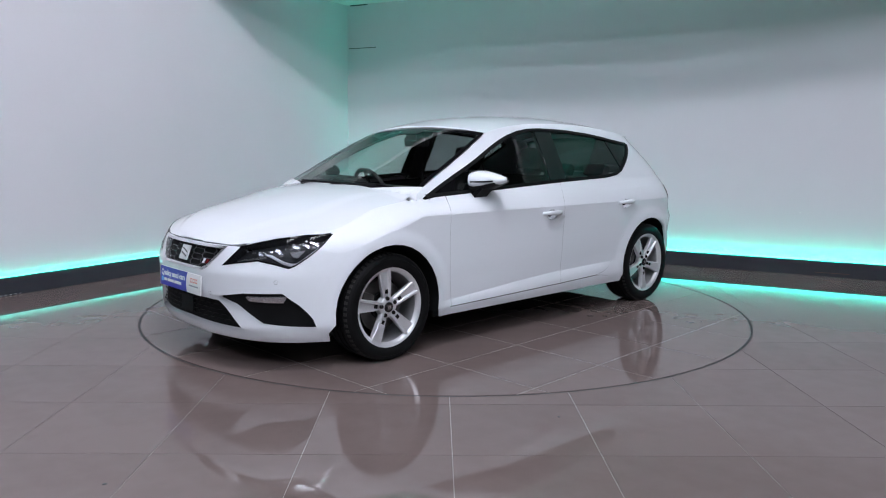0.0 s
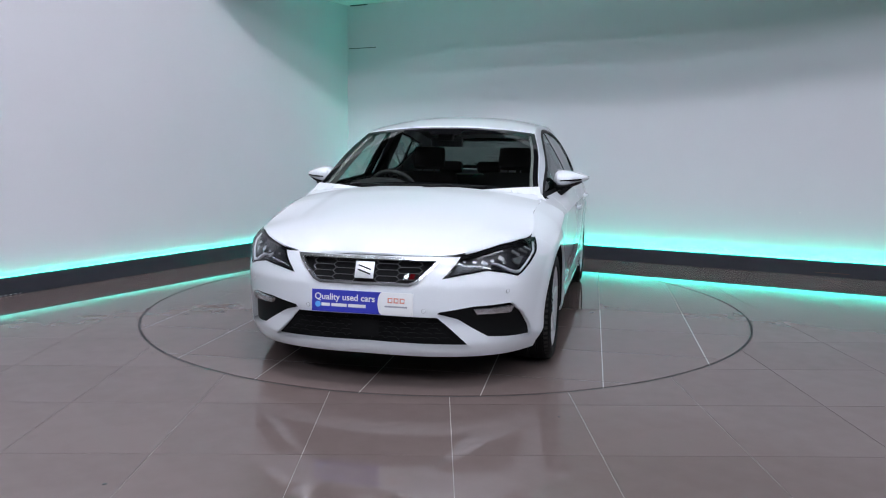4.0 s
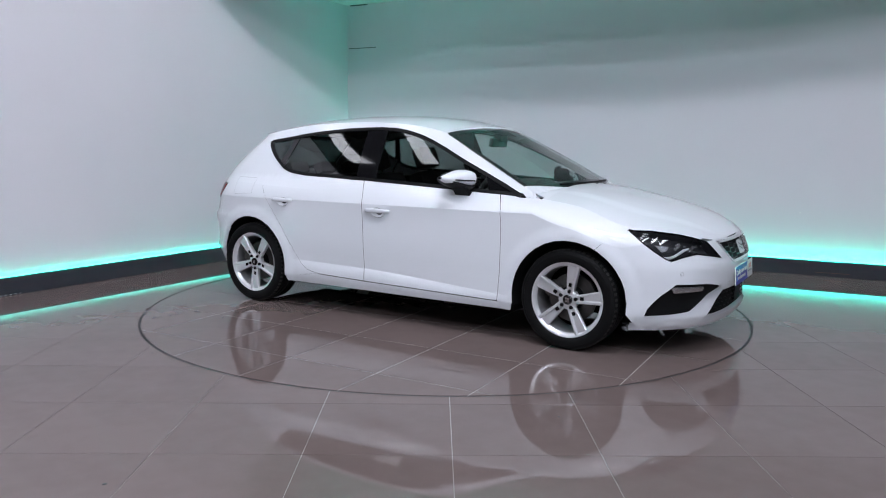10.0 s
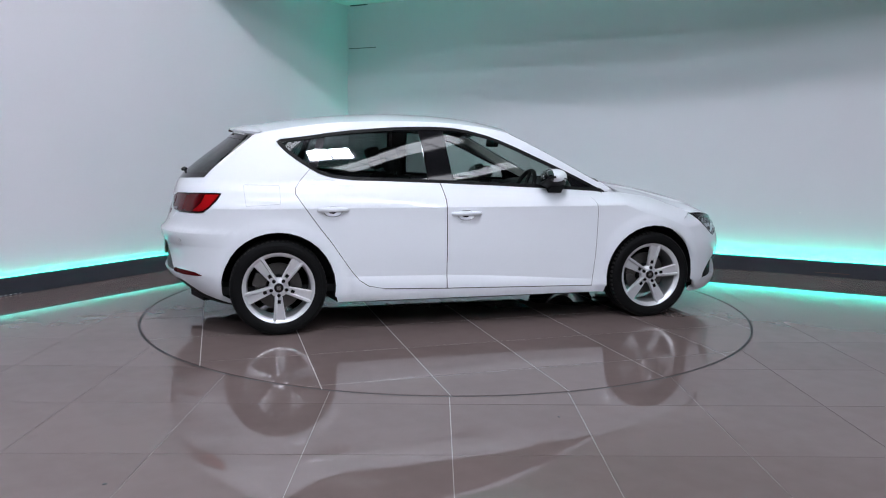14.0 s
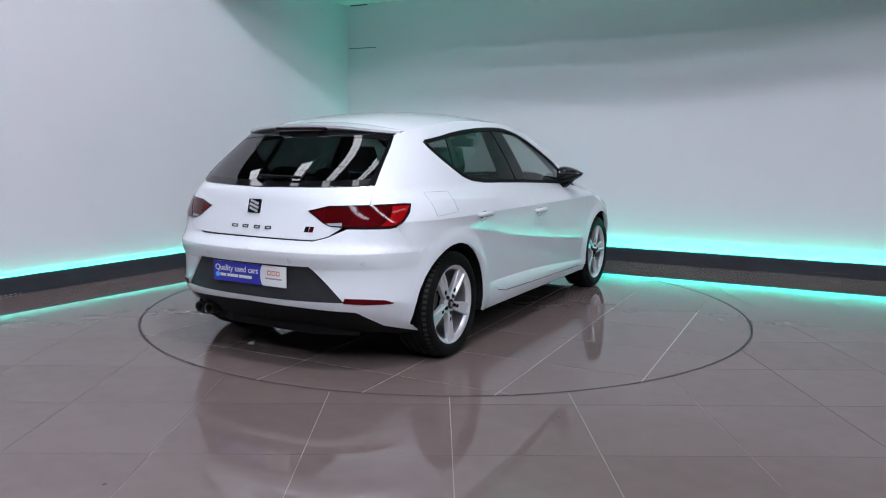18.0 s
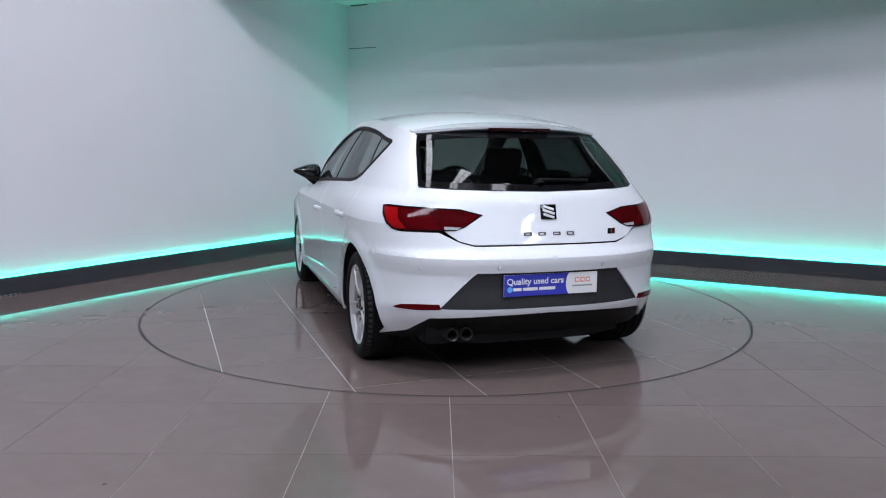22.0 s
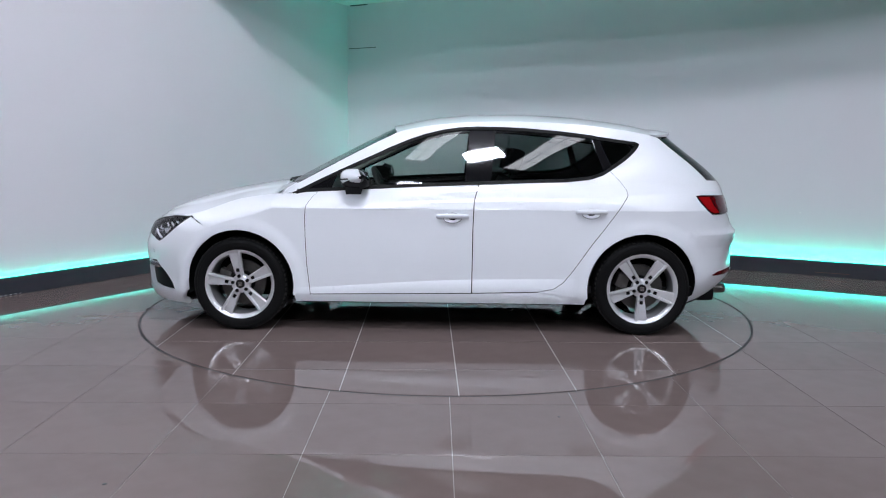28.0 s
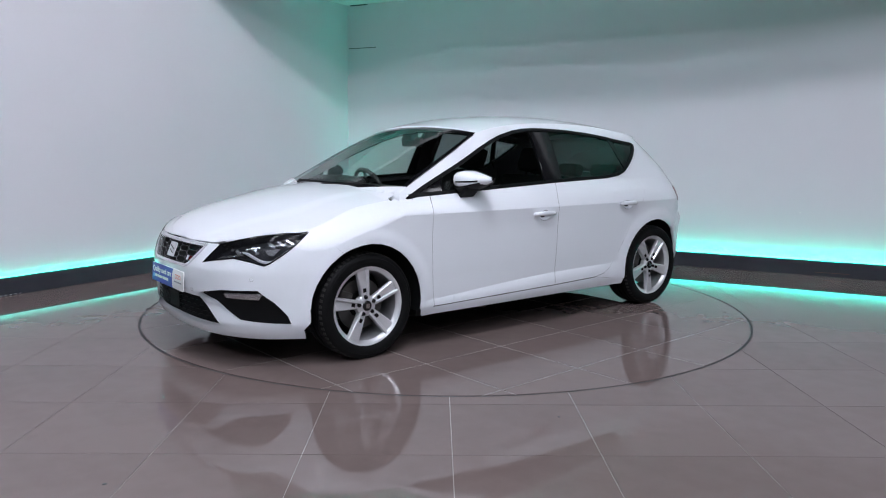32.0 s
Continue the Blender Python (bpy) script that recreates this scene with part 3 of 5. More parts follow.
def sheet(poly, surf, step=0.034, holes=(), gap=0.0, off=0.0, flange=0.014, hole_flange=None, centre=(0, 0, 0.5), shrink=True):
    """A curved panel: the polygon, less the holes, laid on the surface, with edges turned in."""
    outer = densify(inset(poly, gap) if gap else poly, step)
    inner = [densify(inset(h, -gap) if gap else h, step) for h in holes]
    P, E = [], []
    for loop in [outer] + inner:
        b = len(P)
        P += [Vector(p) for p in loop]
        E += [(b + i, b + (i + 1) % len(loop)) for i in range(len(loop))]
    us = [p[0] for p in outer]
    vs = [p[1] for p in outer]
    bound = np.array([(p.x, p.y) for p in P])
    u = min(us) + step * 0.5
    row = 0
    while u < max(us):
        v = min(vs) + step * (0.5 if row % 2 else 0.25)
        while v < max(vs):
            if inside((u, v), outer) and not any(inside((u, v), h) for h in inner):
                if np.min(np.hypot(bound[:, 0] - u, bound[:, 1] - v)) > step * 0.5:
                    P.append(Vector((u, v)))
            v += step
        u += step
        row += 1
    if surf is skin:
        for line in CREASES:
            for image in (line, [(-q[0], q[1]) for q in line], [(2 * GIRTH - q[0], q[1]) for q in line]):
                last = None
                for q in image:
                    if inside(q, outer) and not any(inside(q, h) for h in inner) and np.min(np.hypot(bound[:, 0] - q[0], bound[:, 1] - q[1])) > 0.012:
                        P.append(Vector(q))
                        if last is not None:
                            E.append((last, len(P) - 1))
                        last = len(P) - 1
                    else:
                        last = None
    v, e, f, *_ = delaunay_2d_cdt(P, E, [], 0, 1e-6)
    bm = bmesh.new()
    verts, norms = [], []
    for p in v:
        n = normal_at(surf, p.x, p.y)
        norms.append(n)
    ref = Vector(centre)
    score = sum((surf(p.x, p.y) - ref).dot(n) for p, n in zip(v, norms))
    s = 1 if score > 0 else -1
    for p, n in zip(v, norms):
        verts.append(bm.verts.new(surf(p.x, p.y) + n * (s * off)))
    for t in f:
        c = (sum(v[i].x for i in t) / len(t), sum(v[i].y for i in t) / len(t))
        if not inside(c, outer) or any(inside(c, h) for h in inner):
            continue
        try:
            fc = bm.faces.new([verts[i] for i in t])
        except ValueError:
            continue
    bm.normal_update()
    index = {vv: i for i, vv in enumerate(verts)}
    for fc in bm.faces:
        if fc.normal.dot(norms[index[fc.verts[0]]] * s) < 0:
            fc.normal_flip()
    # each corner takes the surface's own normal on its side of a crease
    lay = bm.loops.layers.float_vector.new("surface_normal")
    for fc in bm.faces:
        ids = [index[q] for q in fc.verts]
        c = sum((v[i] for i in ids), Vector((0, 0))) / len(ids)
        for lp in fc.loops:
            i = index[lp.vert]
            n = norms[i] * s
            if n.dot(fc.normal) < 0.9985:
                q = v[i].lerp(c, 0.15)
                n = normal_at(surf, q.x, q.y, 4e-4) * s
            lp[lay] = n if n.dot(fc.normal) > 0.5 else fc.normal
    if flange:
        edges = [ed for ed in bm.edges if ed.is_boundary]
        r = bmesh.ops.extrude_edge_only(bm, edges=edges)
        new_v = [g for g in r["geom"] if isinstance(g, bmesh.types.BMVert)]
        vn = {}
        for vv in verts:
            if vv.is_valid:
                vn[tuple(round(q, 6) for q in vv.co)] = norms[index[vv]] * s
        for g in new_v:
            n = vn.get(tuple(round(q, 6) for q in g.co), Vector((0, 0, 0)))
            g.co = g.co - n * flange
    for vv in [q for q in bm.verts if not q.link_faces]:
        bm.verts.remove(vv)
    return bm


def crease_line(x0, x1, zf, step=0.03):
    n = int(abs(x1 - x0) / step)
    return [(AX(x0 + (x1 - x0) * i / n, zf(x0 + (x1 - x0) * i / n)), zf(x0 + (x1 - x0) * i / n)) for i in range(n + 1)]


CREASES = [crease_line(1.64, 1.10, lambda x: curve(x, TOPZ) - 0.014, 0.02), crease_line(1.64, 1.10, lambda x: curve(x, TOPZ) - 0.030, 0.02), crease_line(1.64, 1.10, lambda x: curve(x, TOPZ) - 0.052, 0.02),
           crease_line(1.95, -1.95, crown_foot), crease_line(-0.55, -1.70, lambda x: curve(x, [(-1.70, 0.938), (-0.68, 0.897)])),
           crease_line(1.0, -0.95, low_line), [(4.3 + 0.03 * i, 0.570) for i in range(38)], [(4.3 + 0.03 * i, 0.586) for i in range(38)], [(4.4 + 0.03 * i, 0.661) for i in range(34)]]


def strip(loop, width, surf, off=0.0, step=0.03, thick=0.004, centre=(0, 0, 0.5)):
    """A band of that width along the inside of a closed loop."""
    outer = densify(loop, step)
    inn = inset(outer, width)
    bm = bmesh.new()
    ref = Vector(centre)

    def put(p, o):
        n = normal_at(surf, p[0], p[1])
        q = surf(p[0], p[1])
        if (q - ref).dot(n) < 0:
            n = -n
        return bm.verts.new(q + n * o)
    rows = [[put(p, off - thick) for p in outer], [put(p, off) for p in outer], [put(p, off) for p in inn], [put(p, off - thick) for p in inn]]
    n = len(outer)
    for a, b in zip(rows, rows[1:]):
        for i in range(n):
            bm.faces.new((a[i], a[(i + 1) % n], b[(i + 1) % n], b[i]))
    bmesh.ops.recalc_face_normals(bm, faces=bm.faces)
    return bm


def arc(cx, cz, r, d0, d1, n=18):
    return [(cx + r * math.cos(radians(d0 + (d1 - d0) * i / n)), cz + r * math.sin(radians(d0 + (d1 - d0) * i / n))) for i in range(n + 1)]


def flip(poly):
    return [(-p[0], p[1]) for p in poly][::-1]


def join(bm, other, m=None):
    if m is not None:
        other.transform(m)
    tmp = bpy.data.meshes.new("tmp")
    other.to_mesh(tmp)
    other.free()
    bm.from_mesh(tmp)
    bpy.data.meshes.remove(tmp)
    return bm


def loft(rows, closed=False, cap=True):
    """Skin over rows of points."""
    bm = bmesh.new()
    vr = [[bm.verts.new(p) for p in r] for r in rows]
    n = len(rows[0])
    for a, b in zip(vr, vr[1:]):
        for i in range(n if closed else n - 1):
            bm.faces.new((a[i], a[(i + 1) % n], b[(i + 1) % n], b[i]))
    if closed and cap:
        bm.faces.new(vr[0][::-1])
        bm.faces.new(vr[-1])
    bmesh.ops.recalc_face_normals(bm, faces=bm.faces)
    return bm


HUB_X, HUB_Z, ARCH_R = 1.318, 0.310, 0.362
# outlines of the side, in girth and height
WIN_LOW = [(1.769, 0.911), (2.215, 0.941), (2.60, 0.962), (2.982, 0.980), (3.332, 0.993), (3.56, 1.000), (3.705, 1.016), (3.80, 1.043), (3.888, 1.086), (4.05, 1.160), (4.18, 1.220)]
WIN_TOP = [(4.222, 1.243), (4.20, 1.254), (4.00, 1.270), (3.791, 1.288), (3.543, 1.319), (3.30, 1.339), (3.14, 1.346), (2.983, 1.348), (2.86, 1.342), (2.752, 1.326), (2.63, 1.296), (2.523, 1.259), (2.40, 1.207), (2.296, 1.158), (2.068, 1.055), (1.90, 0.975)]
WINDOW = WIN_LOW + WIN_TOP
DOOR_A = [(1.936, 0.927), (1.900, 0.885), (1.871, 0.835), (1.865, 0.760), (1.865, 0.638), (1.872, 0.45), (1.891, 0.253)]
DOOR_B = [(2.990, 0.981), (2.972, 0.92), (2.959, 0.869), (2.953, 0.70), (2.950, 0.272)]
DOOR_C = [(A(-1.11), 1.083)] + X((-1.165, 1.002), (-1.200, 0.950), (-1.204, 0.915), (-1.17, 0.863), (-0.981, 0.600), (-0.855, 0.412), (-0.80, 0.345), (-0.74, 0.305), (-0.636, 0.284))
ARCH_F = X(*arc(HUB_X, HUB_Z, ARCH_R, 190, -8))
ARCH_R_ = X(*arc(-HUB_X, HUB_Z, ARCH_R, -10, 190))
LAMP_F = [(1.012, 0.748), (0.86, 0.747), (0.702, 0.727), (0.600, 0.705), (0.492, 0.678), (0.450, 0.635), (0.395, 0.574), (0.50, 0.594), (0.620, 0.611), (0.72, 0.596), (0.803, 0.576), (0.835, 0.590), (0.890, 0.632)]
LAMP_R = [(5.056, 0.876), (4.93, 0.905), (4.837, 0.908), (4.66, 0.913), (4.50, 0.917), (4.455, 0.914), (4.48, 0.87), (4.529, 0.820), (4.56, 0.800), (4.60, 0.791), (4.78, 0.792), (4.915, 0.797), (4.965, 0.815)]


def top_edge(x0, x1, n, curve_pts, lift=0.0):
    return [(AX(x0 + (x1 - x0) * i / n, curve(x0 + (x1 - x0) * i / n, curve_pts)), curve(x0 + (x1 - x0) * i / n, curve_pts) + lift) for i in range(n + 1)]


RAIL = [(1.04, 0.918), (0.90, 1.000), (0.62, 1.150), (0.45, 1.238), (0.30, 1.312), (0.20, 1.338), (0.02, 1.366), (-0.24, 1.386), (-0.5, 1.390), (-0.85, 1.377), (-1.20, 1.338), (-1.42, 1.300)]
RAIL_BACK = RAIL[::-1]
RAIL_A = X(*RAIL)
fender = X((1.655, 0.757)) + top_edge(1.60, 1.08, 20, TOPZ) + [RAIL_A[0], (1.769, 0.905)] + DOOR_A + X((0.955, 0.245)) + ARCH_F[:12] + X((1.488, 0.630), (1.56, 0.70))
front_door = DOOR_A + DOOR_B[::-1] + [(2.60, 0.962), (2.215, 0.941)]
rear_door = DOOR_B + DOOR_C[::-1] + [(3.80, 1.043), (3.705, 1.016), (3.56, 1.000), (3.332, 0.993)]
SEAM_R = X((-1.574, 0.566))
side_panel = (RAIL_A + [(4.55, 1.283), (4.60, 1.15), (4.641, 1.014), (4.70, 0.913), (4.50, 0.917), (4.455, 0.914), (4.48, 0.87), (4.529, 0.82), (4.56, 0.798)]
              + SEAM_R + ARCH_R_[:14][::-1] + X((-0.955, 0.240)) + DOOR_C[::-1] + [(4.05, 1.160), (4.18, 1.220)] + WIN_TOP + [(1.769, 0.911)])
sill = DOOR_A[-1:] + X((0.955, 0.245), (0.945, 0.200), (-0.945, 0.200), (-0.955, 0.240)) + DOOR_C[-1:] + DOOR_B[-1:]
half_front = (X((1.488, 0.630), (1.56, 0.70)) + [(1.010, 0.748)] + LAMP_F[::-1][:8][0:7] + [(0.395, 0.574), (0.450, 0.635), (0.492, 0.678)])
low_front = ARCH_F[12:] + X((1.72, 0.185)) + [(0.60, 0.185), (0.30, 0.190)]
front_bumper = half_front + flip(half_front) + [(-p[0], p[1]) for p in low_front] + [(0.0, 0.192)] + low_front[::-1]
GRILLE = [(-0.385, 0.668), (0.385, 0.668), (0.330, 0.612), (0.272, 0.556), (0.235, 0.541), (-0.235, 0.541), (-0.272, 0.556), (-0.330, 0.612)]
INTAKE = [(-0.374, 0.380), (0.0, 0.386), (0.374, 0.380), (0.551, 0.222), (0.0, 0.240), (-0.551, 0.222)]
FOG = [(0.778, 0.443), (0.556, 0.436), (0.385, 0.408), (0.371, 0.390), (0.48, 0.362), (0.58, 0.31), (0.65, 0.272), (0.955, 0.242), (0.93, 0.30), (0.86, 0.38)]


def twin(half):
    """Half an outline round the tail, closed by its mirror image."""
    return half + [(2 * GIRTH - p[0], p[1]) for p in half[::-1]]


rear_top = SEAM_R + [(4.56, 0.795), (4.60, 0.788), (4.83, 0.788), (4.928, 0.742), (5.005, 0.721), (5.20, 0.722), (GIRTH - 0.01, 0.723)]
left_arch = ARCH_R_[14:]
rear_bumper = (left_arch[::-1] + rear_top + [(2 * GIRTH - p[0], p[1]) for p in rear_top[::-1]] + [(2 * GIRTH - p[0], p[1]) for p in left_arch]
               + [(2 * GIRTH - p[0], p[1]) for p in ((4.45, 0.200), (4.664, 0.256), (4.772, 0.343), (5.10, 0.362))] + [(GIRTH, 0.370), (5.10, 0.362), (4.772, 0.343), (4.664, 0.256), (4.45, 0.200)])
REAR_PANEL = twin([(4.815, 0.397), (5.01, 0.586)])[::-1]
DIFFUSER = twin([(4.47, 0.185), (4.664, 0.252), (4.772, 0.338), (5.10, 0.357)]) + [(2 * GIRTH - 4.60, 0.19), (2 * GIRTH - 5.0, 0.215), (5.0, 0.215), (4.60, 0.19)]
tailgate = twin([(4.641, 1.010), (4.70, 0.913), (4.86, 0.792), (4.928, 0.747), (5.005, 0.727), (5.20, 0.728)]) + [(2 * GIRTH - 5.0, 0.999), (GIRTH, 0.994), (5.0, 0.999)]
tailgate = tailgate[:12] + [(2 * GIRTH - 4.9, 1.001), (GIRTH, 0.992), (4.9, 1.001)]
REAR_GLASS = [(4.55, 1.280), (4.60, 1.15), (4.641, 1.016), (4.9, 1.006), (GIRTH, 0.997), (2 * GIRTH - 4.9, 1.006), (2 * GIRTH - 4.641, 1.016), (2 * GIRTH - 4.60, 1.15), (2 * GIRTH - 4.55, 1.280), (2 * GIRTH - 4.9, 1.300), (GIRTH, 1.305), (4.9, 1.300)]


def rail_x(z):
    pts = [(b, a) for a, b in RAIL[:5]]
    return curve(z, pts)


def roof(x, s):
    ze = curve(x, RAIL_BACK)
    ye = skin(AX(x, ze), ze).y
    zc = curve(x, ROOF + [(0.40, 1.352)])
    return Vector((x, s * ye, ze + (zc - ze) * (1 - abs(s) ** 2.4)))


def bonnet(x, s):
    zt = curve(x, TOPZ)
    ye = skin(AX(x, zt), zt).y
    ridge = 0.007 * (1 - fade(abs(s), 0.60, 0.74)) * fade(x, 1.05, 1.3) * fade(-x, -2.08, -1.9)
    return Vector((x, s * ye, zt + (curve(x, HOOD) - zt) * (1 - abs(s) ** 2.2) + ridge))


def screen(s, z):
    xe = rail_x(z)
    ye = skin(AX(xe, z), z).y
    t = (z - 0.918) / 0.394
    k = 1 - s * s
    return Vector((xe + (0.085 - 0.045 * t) * k, s * ye, z + (0.036 + 0.012 * t) * k))

# body panels
def mirrored(name, poly, material, label="", surf=None, sharp=14, **kw):
    out = []
    for p in (poly, flip(poly)):
        out.append(cpart(name, sheet(p, surf or skin, **kw), material, None, label, True, sharp))
    return out


mirrored("front_wing", fender, M_PAINT, gap=0.0016, step=0.02)
HANDLE_F, HANDLE_R = (A(-0.080), 0.776), (A(-0.970), 0.812)


def oval(c, ru, rv, n=20):
    return [(c[0] + ru * math.cos(2 * math.pi * i / n), c[1] + rv * math.sin(2 * math.pi * i / n)) for i in range(n)]


def bowl(c):
    """A shallow dish in the skin behind a door handle."""
    def surf(a, z):
        p = skin(a, z)
        k = max(0.0, 1 - ((abs(a) - c[0]) / 0.060) ** 2 - ((z - c[1]) / 0.034) ** 2)
        return p - Vector((0, math.copysign(0.026 * k ** 0.7, a), 0))
    return surf


def door(name, poly, hc):
    hole = oval((hc[0], hc[1] - 0.012), 0.058, 0.032)
    made = []
    for s in (1, -1):
        pl, hl = (poly, hole) if s > 0 else (flip(poly), flip(hole))
        d = cpart(name, sheet(pl, skin, holes=(hl,), gap=0.0032, flange=0.012), M_PAINT)
        part("handle_recess", sheet(hl, bowl((hc[0], hc[1] - 0.012)), 0.012, flange=0), M_PAINT, d, "", True, 50)
        rows = []
        for i in range(11):
            t = -1 + 2 * i / 10
            p = skin(s * (hc[0] + 0.105 * t), hc[1])
            out = 0.034 - 0.030 * abs(t) ** 3.5
            hh = 0.017 - 0.006 * abs(t) ** 2
            ring = []
            for k in range(10):
                an = 2 * math.pi * k / 10
                ring.append((p.x, p.y + s * (out - 0.010 + 0.011 * math.cos(an)), p.z + 0.004 * (1 - t * t) + hh * math.sin(an)))
            rows.append(ring)
        part("handle", loft(rows, closed=True), M_PAINT, d, "white pull handle", True, 60)
        seal = strip(inset(pl, -0.004), 0.013, skin, off=-0.004, thick=0.004)
        part("seal", seal, M_DARK, d, "black rubber seal", True, 40)
        made.append(d)
    return made


doors_f = door("front_door", front_door, HANDLE_F)
doors_r = door("rear_door", rear_door, HANDLE_R)
mirrored("side_panel", side_panel, M_PAINT, gap=0.0012)
mirrored("sill", sill, M_PAINT, gap=0.0035)
cpart("front_bumper", sheet(front_bumper, skin, holes=(GRILLE, INTAKE, FOG, flip(FOG)), gap=0.0013, flange=0.03, step=0.022), M_PAINT, None, "", True, 40)
cpart("rear_bumper", sheet(rear_bumper, skin, holes=(REAR_PANEL,), gap=0.0014, flange=0.02), M_PAINT)
cpart("tailgate", sheet(tailgate, skin, gap=0.0018, step=0.026), M_PAINT)
cpart("bonnet", sheet([(1.085, -0.9975), (1.085, 0.9975), (2.081, 0.9975), (2.081, -0.9975)], bonnet, 0.04, gap=0.0), M_PAINT)
cpart("roof", sheet([(0.30, -1.0), (0.345, -0.5), (0.36, 0.0), (0.345, 0.5), (0.30, 1.0), (-1.42, 1.0), (-1.47, 0.6), (-1.49, 0.0), (-1.47, -0.6), (-1.42, -1.0)], roof, 0.06), M_PAINT)
# black inner shell behind the shut lines
mirrored("inner_side", X((0.95, 0.20), (0.95, 0.62)) + [(1.86, 0.86), (2.0, 0.90), (2.9, 0.95), (3.55, 0.97)] + X((-1.15, 0.95), (-1.15, 0.72), (-0.95, 0.45), (-0.93, 0.20)), M_DARK, off=-0.022, flange=0)
# glass
cpart("windscreen", sheet([(-0.985, 0.925), (0.985, 0.925), (0.985, 1.309), (-0.985, 1.309)], screen, 0.03, flange=0.004), M_GLASS, None, "clear laminated windscreen")
cpart("rear_window", sheet(REAR_GLASS, skin, 0.03, flange=0.004, off=-0.004), M_REARGLASS, None, "dark tinted rear window")
PANE_F = [(2.00, 0.930), (2.215, 0.943), (2.60, 0.965), (2.900, 0.978), (2.935, 1.336), (2.86, 1.332), (2.752, 1.316), (2.63, 1.286), (2.523, 1.249), (2.40, 1.197), (2.296, 1.148), (2.068, 1.045)]
PANE_R = [(3.062, 0.990), (3.332, 0.997), (3.56, 1.004), (3.70, 1.02), (3.80, 1.052), (3.825, 1.066), (3.735, 1.285), (3.543, 1.309), (3.30, 1.329), (3.14, 1.336), (3.095, 1.336)]
PANE_Q = [(3.880, 1.092), (4.05, 1.166), (4.19, 1.234), (4.00, 1.260), (3.805, 1.277)]
B_POST = [(2.895, 0.983), (3.067, 0.992), (3.10, 1.340), (2.93, 1.341)]
C_POST = [(3.818, 1.062), (3.884, 1.092), (3.81, 1.280), (3.73, 1.290)]
SAIL = [(1.785, 0.916), (2.015, 0.932), (2.06, 1.046), (1.90, 0.972)]
mirrored("front_window", PANE_F, M_SIDEGLASS, off=-0.005, flange=0.003)
mirrored("rear_side_window", PANE_R, M_TINT, "dark tinted side window", off=-0.005, flange=0.003)
mirrored("quarter_window", PANE_Q, M_TINT, "dark tinted quarter window", off=-0.005, flange=0.003)
for nm, pl in (("door_post_cover", B_POST), ("divider_bar", C_POST), ("mirror_base_panel", SAIL)):
    mirrored(nm, pl, M_GLOSSBLACK, off=-0.002, flange=0.006)
for lp in (WINDOW, flip(WINDOW)):
    cpart("window_surround", strip(inset(lp, -0.004), 0.021, skin, off=0.0035, thick=0.008), M_BLACK)

